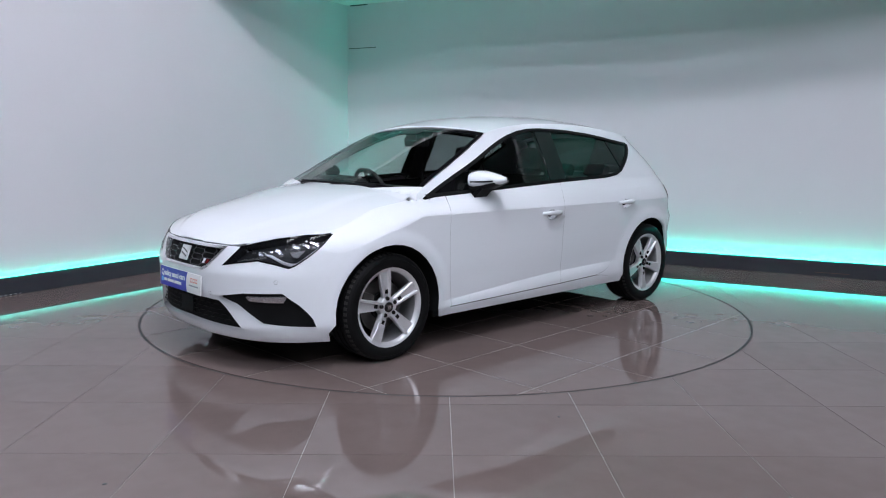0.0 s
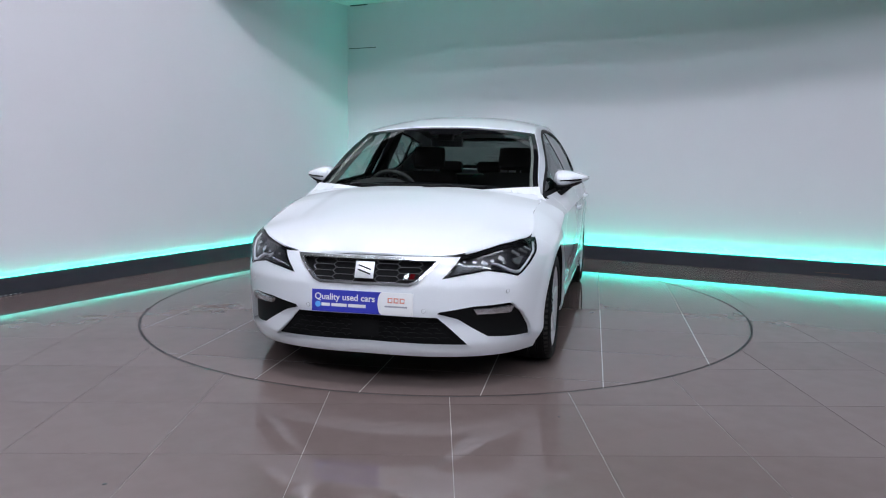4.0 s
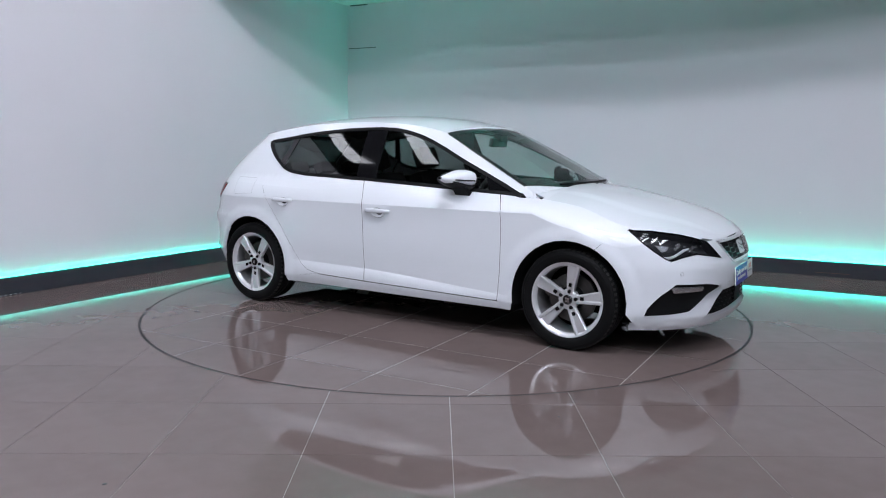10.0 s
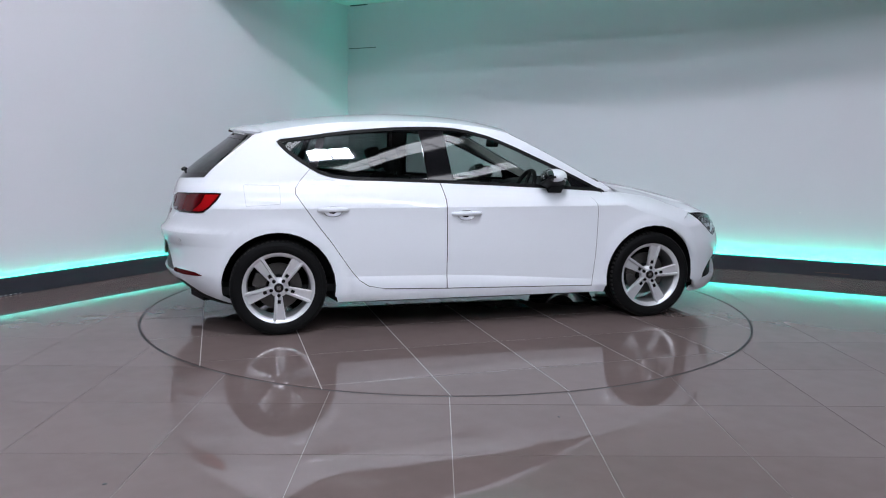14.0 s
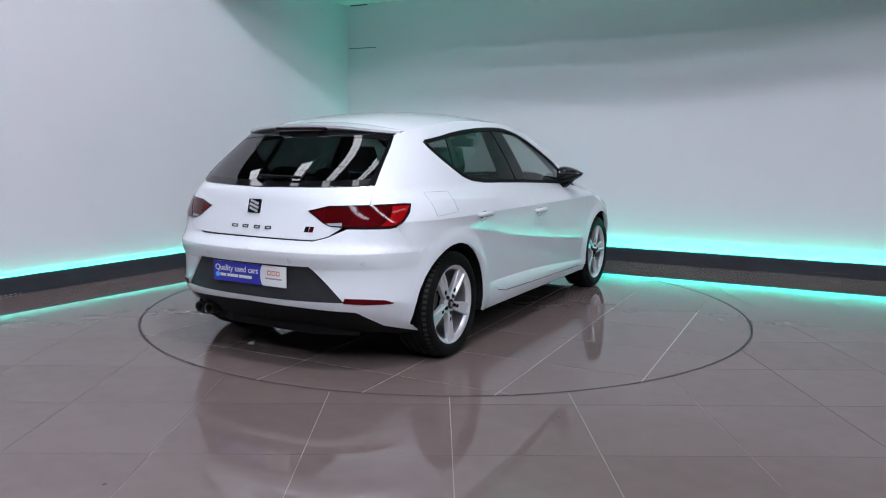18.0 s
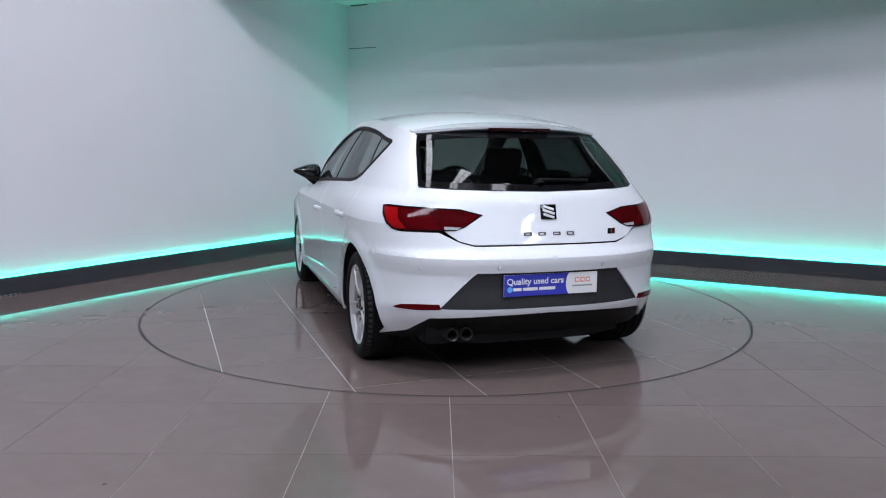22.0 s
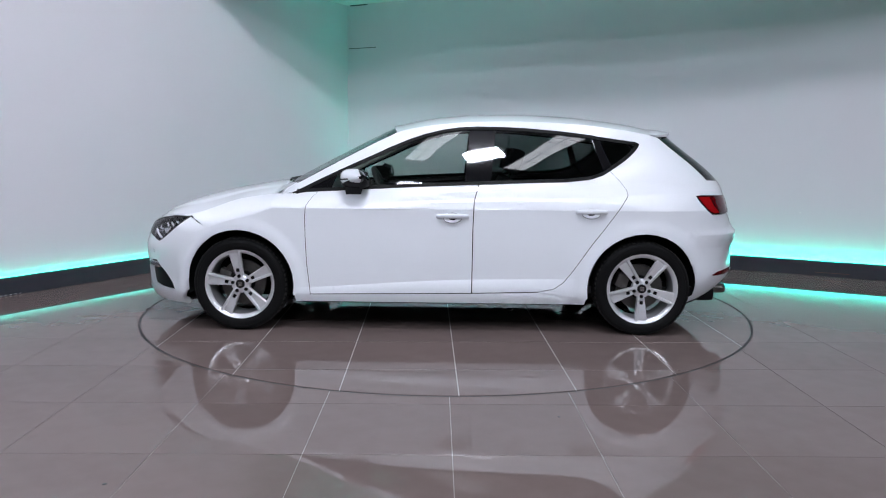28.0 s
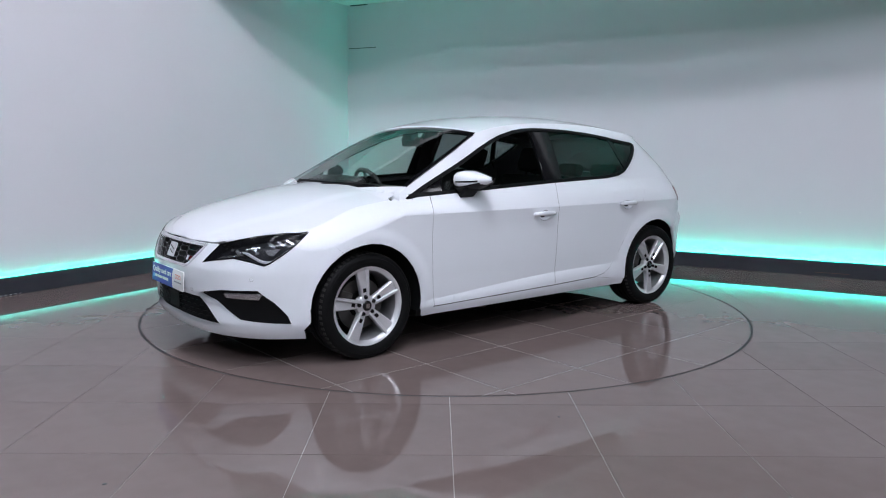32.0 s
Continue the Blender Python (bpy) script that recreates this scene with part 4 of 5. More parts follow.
# wheels
def wheel(px, py, phase, side):
    w = new("wheel", None)
    w.parent = car
    w.location = (CAR_X + px, CAR_Y + py, HUB_Z)
    w.rotation_euler = (0, 0, 0 if side > 0 else math.pi)
    # the outer face looks along +y
    tyre = lathe([(0.222, -0.10), (0.245, -0.112), (0.285, -0.113), (0.303, -0.098), (0.308, -0.080), (0.309, -0.060), (0.302, -0.058), (0.302, -0.050), (0.310, -0.048), (0.310, -0.014), (0.303, -0.012), (0.303, -0.004), (0.310, -0.002), (0.310, 0.032), (0.303, 0.034), (0.303, 0.042), (0.310, 0.044), (0.309, 0.070), (0.303, 0.072), (0.303, 0.078), (0.308, 0.080), (0.303, 0.098), (0.288, 0.112), (0.280, 0.1125), (0.278, 0.1145), (0.262, 0.115), (0.244, 0.1135), (0.240, 0.110), (0.232, 0.108), (0.226, 0.100)], 64)
    part("tyre", tyre, M_RUBBER, w, "black rubber tyre", True, 40)
    tread = bmesh.new()
    for k in range(60):
        b = box_bm(-0.0085, 0.080, 0.3015, 0.0085, 0.1015, 0.3100, 0.0)
        for v in b.verts:
            if v.co.y > 0.09 and v.co.z > 0.305:
                v.co.z -= 0.006
        join(tread, b, Matrix.Rotation(2 * math.pi * k / 60, 4, "Y"))
    part("tread", tread, M_TREAD, w, "worn tread on the shoulder", False)
    barrel = lathe([(0.223, -0.10), (0.205, -0.09), (0.195, -0.02), (0.200, 0.06), (0.2035, 0.080)], 64)
    part("barrel", barrel, M_BARREL, w, "dark inside of the rim", True, 40)
    rim = lathe([(0.2035, 0.080), (0.207, 0.091), (0.214, 0.096), (0.222, 0.104), (0.231, 0.106), (0.232, 0.100), (0.226, 0.095)], 64)
    part("rim", rim, M_ALLOY, w, "silver alloy rim", True, 40)
    # five spokes: a raised ridge along one edge, a lower slanting face beside it, a dark slot towards the hub
    for k in range(5):
        t = radians(phase + 5 + 72 * k)
        turn = Matrix.Rotation(-t + math.pi / 2, 4, "Y")
        rows = []
        for r, xr, xl, y, d in ((0.030, -0.020, 0.020, 0.078, 0.03), (0.060, -0.022, 0.028, 0.085, 0.03), (0.10, -0.021, 0.037, 0.091, 0.03), (0.16, -0.021, 0.050, 0.095, 0.026), (0.205, -0.021, 0.060, 0.097, 0.022), (0.219, -0.021, 0.063, 0.097, 0.02)):
            rows.append([(xr, y - d, r), (xr, y + 0.001, r), (xr + 0.003, y + 0.006, r), (xr + 0.015, y + 0.007, r), (xr + 0.018, y + 0.003, r), (xr + 0.021, y - 0.005, r), (xl - 0.005, y - 0.001, r), (xl, y - 0.006, r), (xl, y - d, r)])
        sp = loft(rows, closed=True)
        sp.transform(turn)
        spoke = part("spoke", sp, M_ALLOY, w, "", True, 25)
        for x0, x1, z0, z1, y in ((-0.002, 0.020, 0.080, 0.104, 0.0895),):
            hole = box_bm(x0, 0.070, z0, x1, y, z1, 0.002)
            hole.transform(turn)
            part("slot", hole, M_GLOSSBLACK, spoke)
    hub = lathe([(0.0, 0.088), (0.052, 0.087), (0.062, 0.080), (0.064, 0.05)], 40)
    part("hub", hub, M_ALLOY, w, "", True, 40)
    cap = lathe([(0.0, 0.096), (0.026, 0.096), (0.030, 0.092), (0.030, 0.086)], 32)
    c = part("centre_cap", cap, M_GLOSSBLACK, w, "black centre cap with a silver mark", True, 40)
    part("mark", box_bm(-0.013, 0.0962, -0.013, 0.013, 0.0975, 0.013, 0.0), M_CHROME, c)
    for k in range(5):
        t = radians(phase + 72 * k)
        b = lathe([(0.0, 0.086), (0.010, 0.086), (0.0125, 0.080), (0.0125, 0.06)], 14)
        b.transform(Matrix.Translation((0.051 * math.cos(t), 0.009, 0.051 * math.sin(t))))
        part("wheel_bolt", b, M_GLOSSBLACK, w, "", True, 40)
    part("brake_disc", lathe([(0.06, 0.012), (0.150, 0.012), (0.150, -0.012), (0.06, -0.012)], 48), M_DISC, w, "grey steel brake disc", True, 40)
    part("brake_drum", lathe([(0.0, 0.03), (0.075, 0.028), (0.08, 0.0)], 32), M_DARK, w, "", True, 40)
    cal = box_bm(-0.045, -0.03, 0.085, 0.045, 0.05, 0.165, 0.012)
    cal.transform(Matrix.Rotation(radians(70), 4, "Y"))
    part("brake_caliper", cal, M_DISC, w, "", True, 40)
    tagged(w, "silver five-spoke alloy wheel with a black tyre")
    return w


WHEEL_Y = 0.765
wheel(HUB_X, -WHEEL_Y, 100, -1)
wheel(-HUB_X, -WHEEL_Y, -90, -1)
wheel(HUB_X, WHEEL_Y, 81.6, 1)
wheel(-HUB_X, WHEEL_Y, -90, 1)
for sx in (-1, 1):
    for sy in (-1, 1):
        rows = []
        for i in range(25):
            t = radians(-12 + 204 * i / 24)
            lx, lz = sx * HUB_X + 0.3665 * math.cos(t), HUB_Z + 0.3665 * math.sin(t)
            yo = skin(AX(lx, max(0.2, lz)), max(0.2, lz)).y - 0.012
            rows.append([(lx, sy * yy, lz) for yy in (yo, 0.50)])
        cpart("wheel_arch_liner", loft(rows), M_DARK)
tray = prism_bm([(1.98, -0.35), (1.90, -0.58), (1.66, -0.50), (1.0, -0.50), (0.93, -0.80), (-0.93, -0.80), (-1.0, -0.48), (-1.66, -0.48), (-1.80, -0.55), (-1.90, -0.30),
                 (-1.90, 0.30), (-1.80, 0.55), (-1.66, 0.48), (-1.0, 0.48), (-0.93, 0.80), (0.93, 0.80), (1.0, 0.50), (1.66, 0.50), (1.90, 0.58), (1.98, 0.35)], 0.185, 0.24)
cpart("underbody", tray, M_DARK, None, "dark underbody tray", False)
front_edge = [skin(-1.0 + 2.0 * i / 40, 0.19) for i in range(41)]
cpart("front_undertray", prism_bm([(1.64, -0.78)] + [(p.x - 0.02, p.y * 0.975) for p in front_edge] + [(1.64, 0.78)], 0.190, 0.198), M_DARK, None, "dark tray under the bumper", False)
rear_edge = [skin(4.47 + (2 * GIRTH - 8.94) * i / 40, 0.24) for i in range(41)]
cpart("rear_undertray", prism_bm([(-1.66, 0.78)] + [(p.x + 0.03, p.y * 0.96) for p in rear_edge] + [(-1.66, -0.78)], 0.236, 0.242), M_DARK, None, "dark tray under the boot", False)
for sx in (-1, 1):
    for sy in (-1, 1):
        cpart("wheel_house", box_bm(min(sx * 0.955, sx * 1.68), min(sy * 0.48, sy * 0.50), 0.17, max(sx * 0.955, sx * 1.68), max(sy * 0.48, sy * 0.50), 0.67), M_DARK, None, "", False)
cpart("bulkhead", box_bm(0.98, -0.66, 0.24, 1.02, 0.66, 0.84), M_DARK, None, "", False)
cpart("engine_block", box_bm(1.05, -0.42, 0.24, 1.85, 0.42, 0.60, 0.03), M_DARK, None, "", False)
cpart("rear_floor", box_bm(-1.85, -0.46, 0.24, -1.0, 0.46, 0.42, 0.03), M_DARK, None, "", False)


# ---- lamps, grille, badges, plates ----
def rod(points, r, n=6, bm=None):
    """A round bar through the points."""
    b = bmesh.new()
    rows = []
    pts = [Vector(p) for p in points]
    for i, p in enumerate(pts):
        d = (pts[min(i + 1, len(pts) - 1)] - pts[max(i - 1, 0)]).normalized()
        u = d.orthogonal().normalized()
        w = d.cross(u)
        rows.append([b.verts.new(p + (u * math.cos(2 * math.pi * k / n) + w * math.sin(2 * math.pi * k / n)) * r) for k in range(n)])
    for a, c in zip(rows, rows[1:]):
        # keep the rings from twisting
        best = min(range(n), key=lambda s: sum((a[k].co - c[(k + s) % n].co).length for k in range(n)))
        c[:] = c[best:] + c[:best]
        for k in range(n):
            b.faces.new((a[k], a[(k + 1) % n], c[(k + 1) % n], c[k]))
    b.faces.new(rows[0][::-1])
    b.faces.new(rows[-1])
    bmesh.ops.recalc_face_normals(b, faces=b.faces)
    return join(bm, b) if bm is not None else b


def on(a, z, off=0.0):
    """Point on the skin, off metres out of it."""
    p = skin(a, z)
    n = normal_at(skin, a, z)
    if n.dot(p - Vector((0, 0, 0.5))) < 0:
        n = -n
    return p + n * off


def sided(poly, s):
    return poly if s > 0 else flip(poly)


for s in (1, -1):
    lamp = cpart("headlight", sheet(sided(LAMP_F, s), skin, 0.03, gap=0.004, off=-0.055, flange=0), M_BOWL, None, "clear headlight with chrome details in a black bowl")
    loop = densify(inset(sided(LAMP_F, s), 0.003), 0.03)
    wall = bmesh.new()
    fr = [wall.verts.new(on(p[0], p[1], 0.0)) for p in loop]
    bk = [wall.verts.new(on(p[0], p[1], -0.055)) for p in loop]
    for i in range(len(loop)):
        wall.faces.new((fr[i], fr[(i + 1) % len(loop)], bk[(i + 1) % len(loop)], bk[i]))
    part("bowl", wall, M_BOWL, lamp, "", True, 30)
    part("lens", sheet(sided(LAMP_F, s), skin, 0.03, gap=0.003, off=0.001, flange=0), M_LENS, lamp, "clear lens", True, 40)
    part("surround", strip(sided(LAMP_F, s), 0.007, skin, off=0.0025, thick=0.006), M_GLOSSBLACK, lamp, "", True, 30)
    drl = [(0.985, 0.731), (0.945, 0.690), (0.905, 0.653), (0.865, 0.618), (0.835, 0.596), (0.80, 0.597), (0.765, 0.606), (0.72, 0.625), (0.685, 0.640), (0.645, 0.650)]
    rows = []
    for k, p in enumerate(drl):
        w = 0.008 if k < 9 else 0.004
        rows.append([on(s * p[0], p[1] + w, -0.020), on(s * p[0], p[1] + w * 0.4, -0.012), on(s * p[0], p[1] - w * 0.6, -0.012), on(s * p[0], p[1] - w, -0.022)])
    part("running_light", loft(rows), M_LAMP, lamp, "silver running-light strip", True, 40)
    for ax, zx, ln, th in ((0.905, 0.714, 0.024, 0.006), (0.855, 0.704, 0.024, 0.007), (0.800, 0.695, 0.024, 0.008), (0.705, 0.672, 0.017, 0.011), (0.610, 0.652, 0.017, 0.010)):
        bar = box_bm(-0.006, -ln, -th, 0.006, ln, th, 0.003)
        n = (on(s * ax, zx, 0.0) - on(s * ax, zx, -0.03)).normalized()
        bar.transform(Matrix.Translation(on(s * ax, zx, -0.028)) @ n.to_track_quat("X", "Z").to_matrix().to_4x4() @ Matrix.Rotation(radians(-32 * s), 4, "X"))
        part("reflector", bar, M_REFLECTOR, lamp, "chrome lamp reflector", False)
    block = [(0.862, 0.672), (0.775, 0.664), (0.80, 0.640), (0.832, 0.632)]
    part("reflector", sheet(sided(block, s), skin, 0.03, off=-0.022, flange=0.012), M_REFLECTOR, lamp, "chrome lamp reflector", True, 30)
    for ax, zx, sz in ((0.730, 0.650, 0.008), (0.655, 0.668, 0.006), (0.560, 0.664, 0.007), (0.510, 0.668, 0.006)):
        cube = box_bm(-sz * 0.5, -sz * 1.4, -sz, sz * 0.5, sz * 1.4, sz, sz * 0.3)
        n = (on(s * ax, zx, 0.0) - on(s * ax, zx, -0.03)).normalized()
        cube.transform(Matrix.Translation(on(s * ax, zx, -0.034)) @ n.to_track_quat("X", "Z").to_matrix().to_4x4())
        part("reflector", cube, M_REFLECTOR, lamp, "chrome lamp reflector", False)
    for k in range(4):
        a0 = 0.47 + 0.045 * k
        z0 = 0.604 + 0.008 * k
        part("fin", rod([on(s * a0, z0, -0.035), on(s * (a0 + 0.05), z0 + 0.018, -0.030), on(s * (a0 + 0.09), z0 + 0.012, -0.035)], 0.004, 5), M_REFLECTOR, lamp)

    # fog lamps in black pockets
    pocket = cpart("fog_pocket", sheet(sided(FOG, s), skin, 0.04, off=-0.030, gap=-0.001, flange=0), M_BLACK, None, "black fog lamp pocket")
    fl = [(0.803, 0.424), (0.566, 0.418), (0.580, 0.392), (0.779, 0.389)]
    part("fog_lamp", sheet(sided(fl, s), skin, 0.02, off=-0.010, flange=0.018), M_REFLECTOR, pocket, "narrow chrome fog lamp", True, 30)
    part("fog_lens", sheet(sided(fl, s), skin, 0.02, off=-0.004, flange=0.005), M_LENS, pocket, "clear lens", True, 30)

    # rear lamps
    tl = cpart("tail_light", sheet(sided(LAMP_R, s), skin, 0.03, off=0.002, gap=0.004, flange=0.02), M_DARKRED, None, "dark red tail light with a bright red outer end")
    part("surround", strip(sided(LAMP_R, s), 0.005, skin, off=0.004, thick=0.02), M_GLOSSBLACK, tl, "", True, 30)
    outer = [(4.472, 0.905), (4.575, 0.904), (4.60, 0.85), (4.655, 0.803), (4.60, 0.802), (4.57, 0.808), (4.53, 0.835), (4.50, 0.87)]
    part("lit_segment", sheet(sided(outer, s), skin, 0.03, off=0.0045, flange=0.003), M_RED, tl, "bright red lamp segment", True, 30)
    middle = [(4.60, 0.900), (4.76, 0.897), (4.84, 0.806), (4.68, 0.806), (4.625, 0.85)]
    part("middle_segment", sheet(sided(middle, s), skin, 0.03, off=0.0035, flange=0.002), M_MIDRED, tl, "mid red ribbed lamp segment", True, 30)
    tip = [(4.955, 0.885), (5.030, 0.872), (4.985, 0.838), (4.955, 0.835)]
    part("inner_tip", sheet(sided(tip, s), skin, 0.03, off=0.0045, flange=0.003), M_MIDRED, tl, "red inner tip", True, 30)
    rev = [(4.86, 0.818), (4.945, 0.814), (4.925, 0.802), (4.86, 0.802)]
    part("reversing_lens", sheet(sided(rev, s), skin, 0.02, off=0.006, flange=0.003), M_SENSOR, tl, "grey reversing lens", True, 30)
    refl = [(4.817, 0.424), (4.70, 0.420), (4.60, 0.411), (4.545, 0.392), (4.575, 0.388), (4.70, 0.389), (4.825, 0.397)]
    cpart("rear_reflector", sheet(sided(refl, s), skin, 0.03, off=0.003, flange=0.006), M_MIDRED, None, "red reflector strip")
    for ax, zx in ((0.745, 0.504), (0.308, 0.415), (4.715, 0.609), (5.120, 0.614)):
        d = lathe([(0.0, 0.002), (0.008, 0.002), (0.0095, 0.0)], 16)
        n = (on(s * ax, zx, 0.01) - on(s * ax, zx, 0.0)).normalized()
        d.transform(Matrix.Translation(on(s * ax, zx, 0.0005)) @ n.to_track_quat("Y", "Z").to_matrix().to_4x4())
        cpart("parking_sensor", d, M_PAINT)
        rg = lathe([(0.0095, 0.001), (0.011, 0.001), (0.0115, 0.0)], 16)
        rg.transform(Matrix.Translation(on(s * ax, zx, 0.0005)) @ n.to_track_quat("Y", "Z").to_matrix().to_4x4())
        cpart("sensor_ring", rg, M_SENSOR)

grille = cpart("grille", sheet(GRILLE, skin, 0.05, off=-0.034, gap=-0.004, flange=0), M_DARK, None, "black honeycomb grille in a chrome frame")
part("chrome_frame", strip(inset(GRILLE, -0.005), 0.014, skin, off=0.006, thick=0.03), M_BRIGHT, grille, "chrome frame", True, 30)
mesh_bm = bmesh.new()
W_, H_ = 0.132, 0.030
for col in range(-5, 6):
    for row in range(-1, 6):
        ca, cz = col * 0.86 * W_, 0.556 + (row + 0.5 * (col % 2)) * H_
        hexa = [(ca - W_ * 0.5, cz), (ca - W_ * 0.36, cz + H_ * 0.5), (ca + W_ * 0.36, cz + H_ * 0.5), (ca + W_ * 0.5, cz)]
        for p, q in zip(hexa, hexa[1:]):
            m1 = ((p[0] + q[0]) / 2, (p[1] + q[1]) / 2)
            if inside(p, GRILLE) and inside(q, GRILLE):
                rod([on(p[0], p[1], -0.018), on(m1[0], m1[1], -0.016), on(q[0], q[1], -0.018)], 0.0024, 4, mesh_bm)
part("honeycomb_mesh", mesh_bm, mat("grey_gloss_bars", (0.16, 0.16, 0.17), 0.25, metal=0.5), grille, "dark glossy honeycomb bars", True, 30)


def badge(name, parent, a, z, size, off, marks, face=None, bar=None):
    """A square chrome badge with dark slanting bars, facing out of the skin."""
    p, n = on(a, z, off), None
    n = (on(a, z, 0.01) - on(a, z, 0.0)).normalized()
    m = Matrix.Translation(p) @ n.to_track_quat("Z", "Y").to_matrix().to_4x4()
    b = box_bm(-size / 2, -size * 0.44, 0, size / 2, size * 0.44, 0.008, 0.0035)
    b.transform(m)
    ob = part(name, b, face or M_ALLOY, parent, "square chrome badge with dark slanting bars", True, 30) if parent else cpart(name, b, face or M_ALLOY, None, "square chrome badge with dark slanting bars")
    for k, (y, w) in enumerate(marks):
        q = box_bm(-size * w, -size * (0.035 if bar is None else 0.075), 0.0082, size * w, size * (0.035 if bar is None else 0.075), 0.0092)
        q.transform(m @ Matrix.Translation((0, size * y, 0)) @ Matrix.Rotation(radians(-18), 4, "Z"))
        part("bar", q, bar or M_GLOSSBLACK, ob, "", False)
    return ob


badge("front_badge", grille, 0.0, 0.607, 0.098, 0.0, ((0.12, 0.36), (-0.12, 0.36)))
badge("rear_badge", None, GIRTH, 0.888, 0.088, 0.001, ((0.24, 0.36), (0.0, 0.40), (-0.24, 0.36)), M_GLOSSBLACK, M_ALLOY)
for a0, a1 in ((5.268, 5.312), (5.348, 5.390), (5.427, 5.472), (5.509, 5.551)):
    cpart("letter_bar", sheet([(a0, 0.770), (a1, 0.770), (a1, 0.787), (a0, 0.787)], skin, 0.02, off=0.003, flange=0.003, holes=([(a0 + 0.008, 0.775), (a1 - 0.008, 0.775), (a1 - 0.008, 0.782), (a0 + 0.008, 0.782)],)), M_DISC, None, "small silver badge bar")
for a0, mt in ((5.762, M_GLOSSBLACK), (5.789, M_DARKRED)):
    cpart("trim_badge", sheet([(a0, 0.766), (a0 + 0.024, 0.766), (a0 + 0.028, 0.795), (a0 + 0.006, 0.795)], skin, 0.02, off=0.003, flange=0.003), mt, None, "small trim badge")
for a0, mt in ((0.200, M_CHROME), (0.230, M_MIDRED)):
    part("trim_badge", sheet([(a0, 0.573), (a0 + 0.024, 0.573), (a0 + 0.028, 0.598), (a0 + 0.006, 0.598)], skin, 0.02, off=-0.008, flange=0.004), mt, grille, "small trim badge", True, 30)

intake = cpart("lower_intake", sheet(INTAKE, skin, 0.05, off=-0.029, gap=-0.004, flange=0), M_DARK, None, "black lower intake with a mesh")
bars = bmesh.new()
for row in range(5):
    cz = 0.262 + row * 0.024
    for col in range(-9, 10):
        ca = (col + (0.5 if row % 2 else 0.0)) * 0.07
        hexa = [(ca - 0.035, cz), (ca - 0.022, cz + 0.012), (ca + 0.022, cz + 0.012), (ca + 0.035, cz)]
        for p, q in zip(hexa, hexa[1:]):
            if inside(p, INTAKE) and inside(q, INTAKE):
                rod([on(p[0], p[1], -0.016), on(q[0], q[1], -0.016)], 0.0022, 4, bars)
part("honeycomb_mesh", bars, M_BLACK, intake, "black plastic mesh", True, 30)
part("radar_cover", sheet([(-0.075, 0.270), (0.075, 0.270), (0.075, 0.355), (-0.075, 0.355)], skin, 0.05, off=-0.012, flange=0.02), M_BLACK, intake, "black sensor cover", True, 30)
lip = sheet([(-1.02, 0.158), (-0.5, 0.166), (0.0, 0.172), (0.5, 0.166), (1.02, 0.158), (1.02, 0.186), (0.0, 0.193), (-1.02, 0.186)], skin, 0.05, off=-0.006, flange=0.03)
cpart("front_lip", lip, M_PAINT, None, "white lip under the bumper")

cpart("number_panel", sheet(REAR_PANEL, skin, 0.06, off=-0.014, gap=-0.003, flange=0), M_GRAIN, None, "black textured panel in the rear bumper")
cpart("diffuser", sheet(DIFFUSER, skin, 0.05, off=-0.010, flange=0.03), M_BLACK, None, "black rear diffuser")
for y in (0.503, 0.425):
    pipe = lathe([(0.027, -0.12), (0.027, 0.0), (0.0315, 0.004), (0.033, 0.0), (0.033, -0.12)], 28)
    pipe.transform(Matrix.Translation((-1.965, y, 0.258)) @ Matrix.Rotation(radians(90), 4, "Z"))
    ex = cpart("exhaust_tip", pipe, M_EXHAUST, None, "round steel exhaust tip")
    ins = lathe([(0.0, -0.06), (0.028, -0.06)], 24)
    ins.transform(Matrix.Translation((-1.965, y, 0.258)) @ Matrix.Rotation(radians(90), 4, "Z"))
    part("pipe_inside", ins, M_DARK, ex)
silencer = box_bm(-1.87, 0.22, 0.185, -1.60, 0.62, 0.29, 0.04)
cpart("silencer", silencer, M_DARK, None, "dark silencer box")
cpart("spare_wheel_well", box_bm(-1.84, -0.20, 0.165, -1.45, 0.22, 0.30, 0.05), M_DARK, None, "")


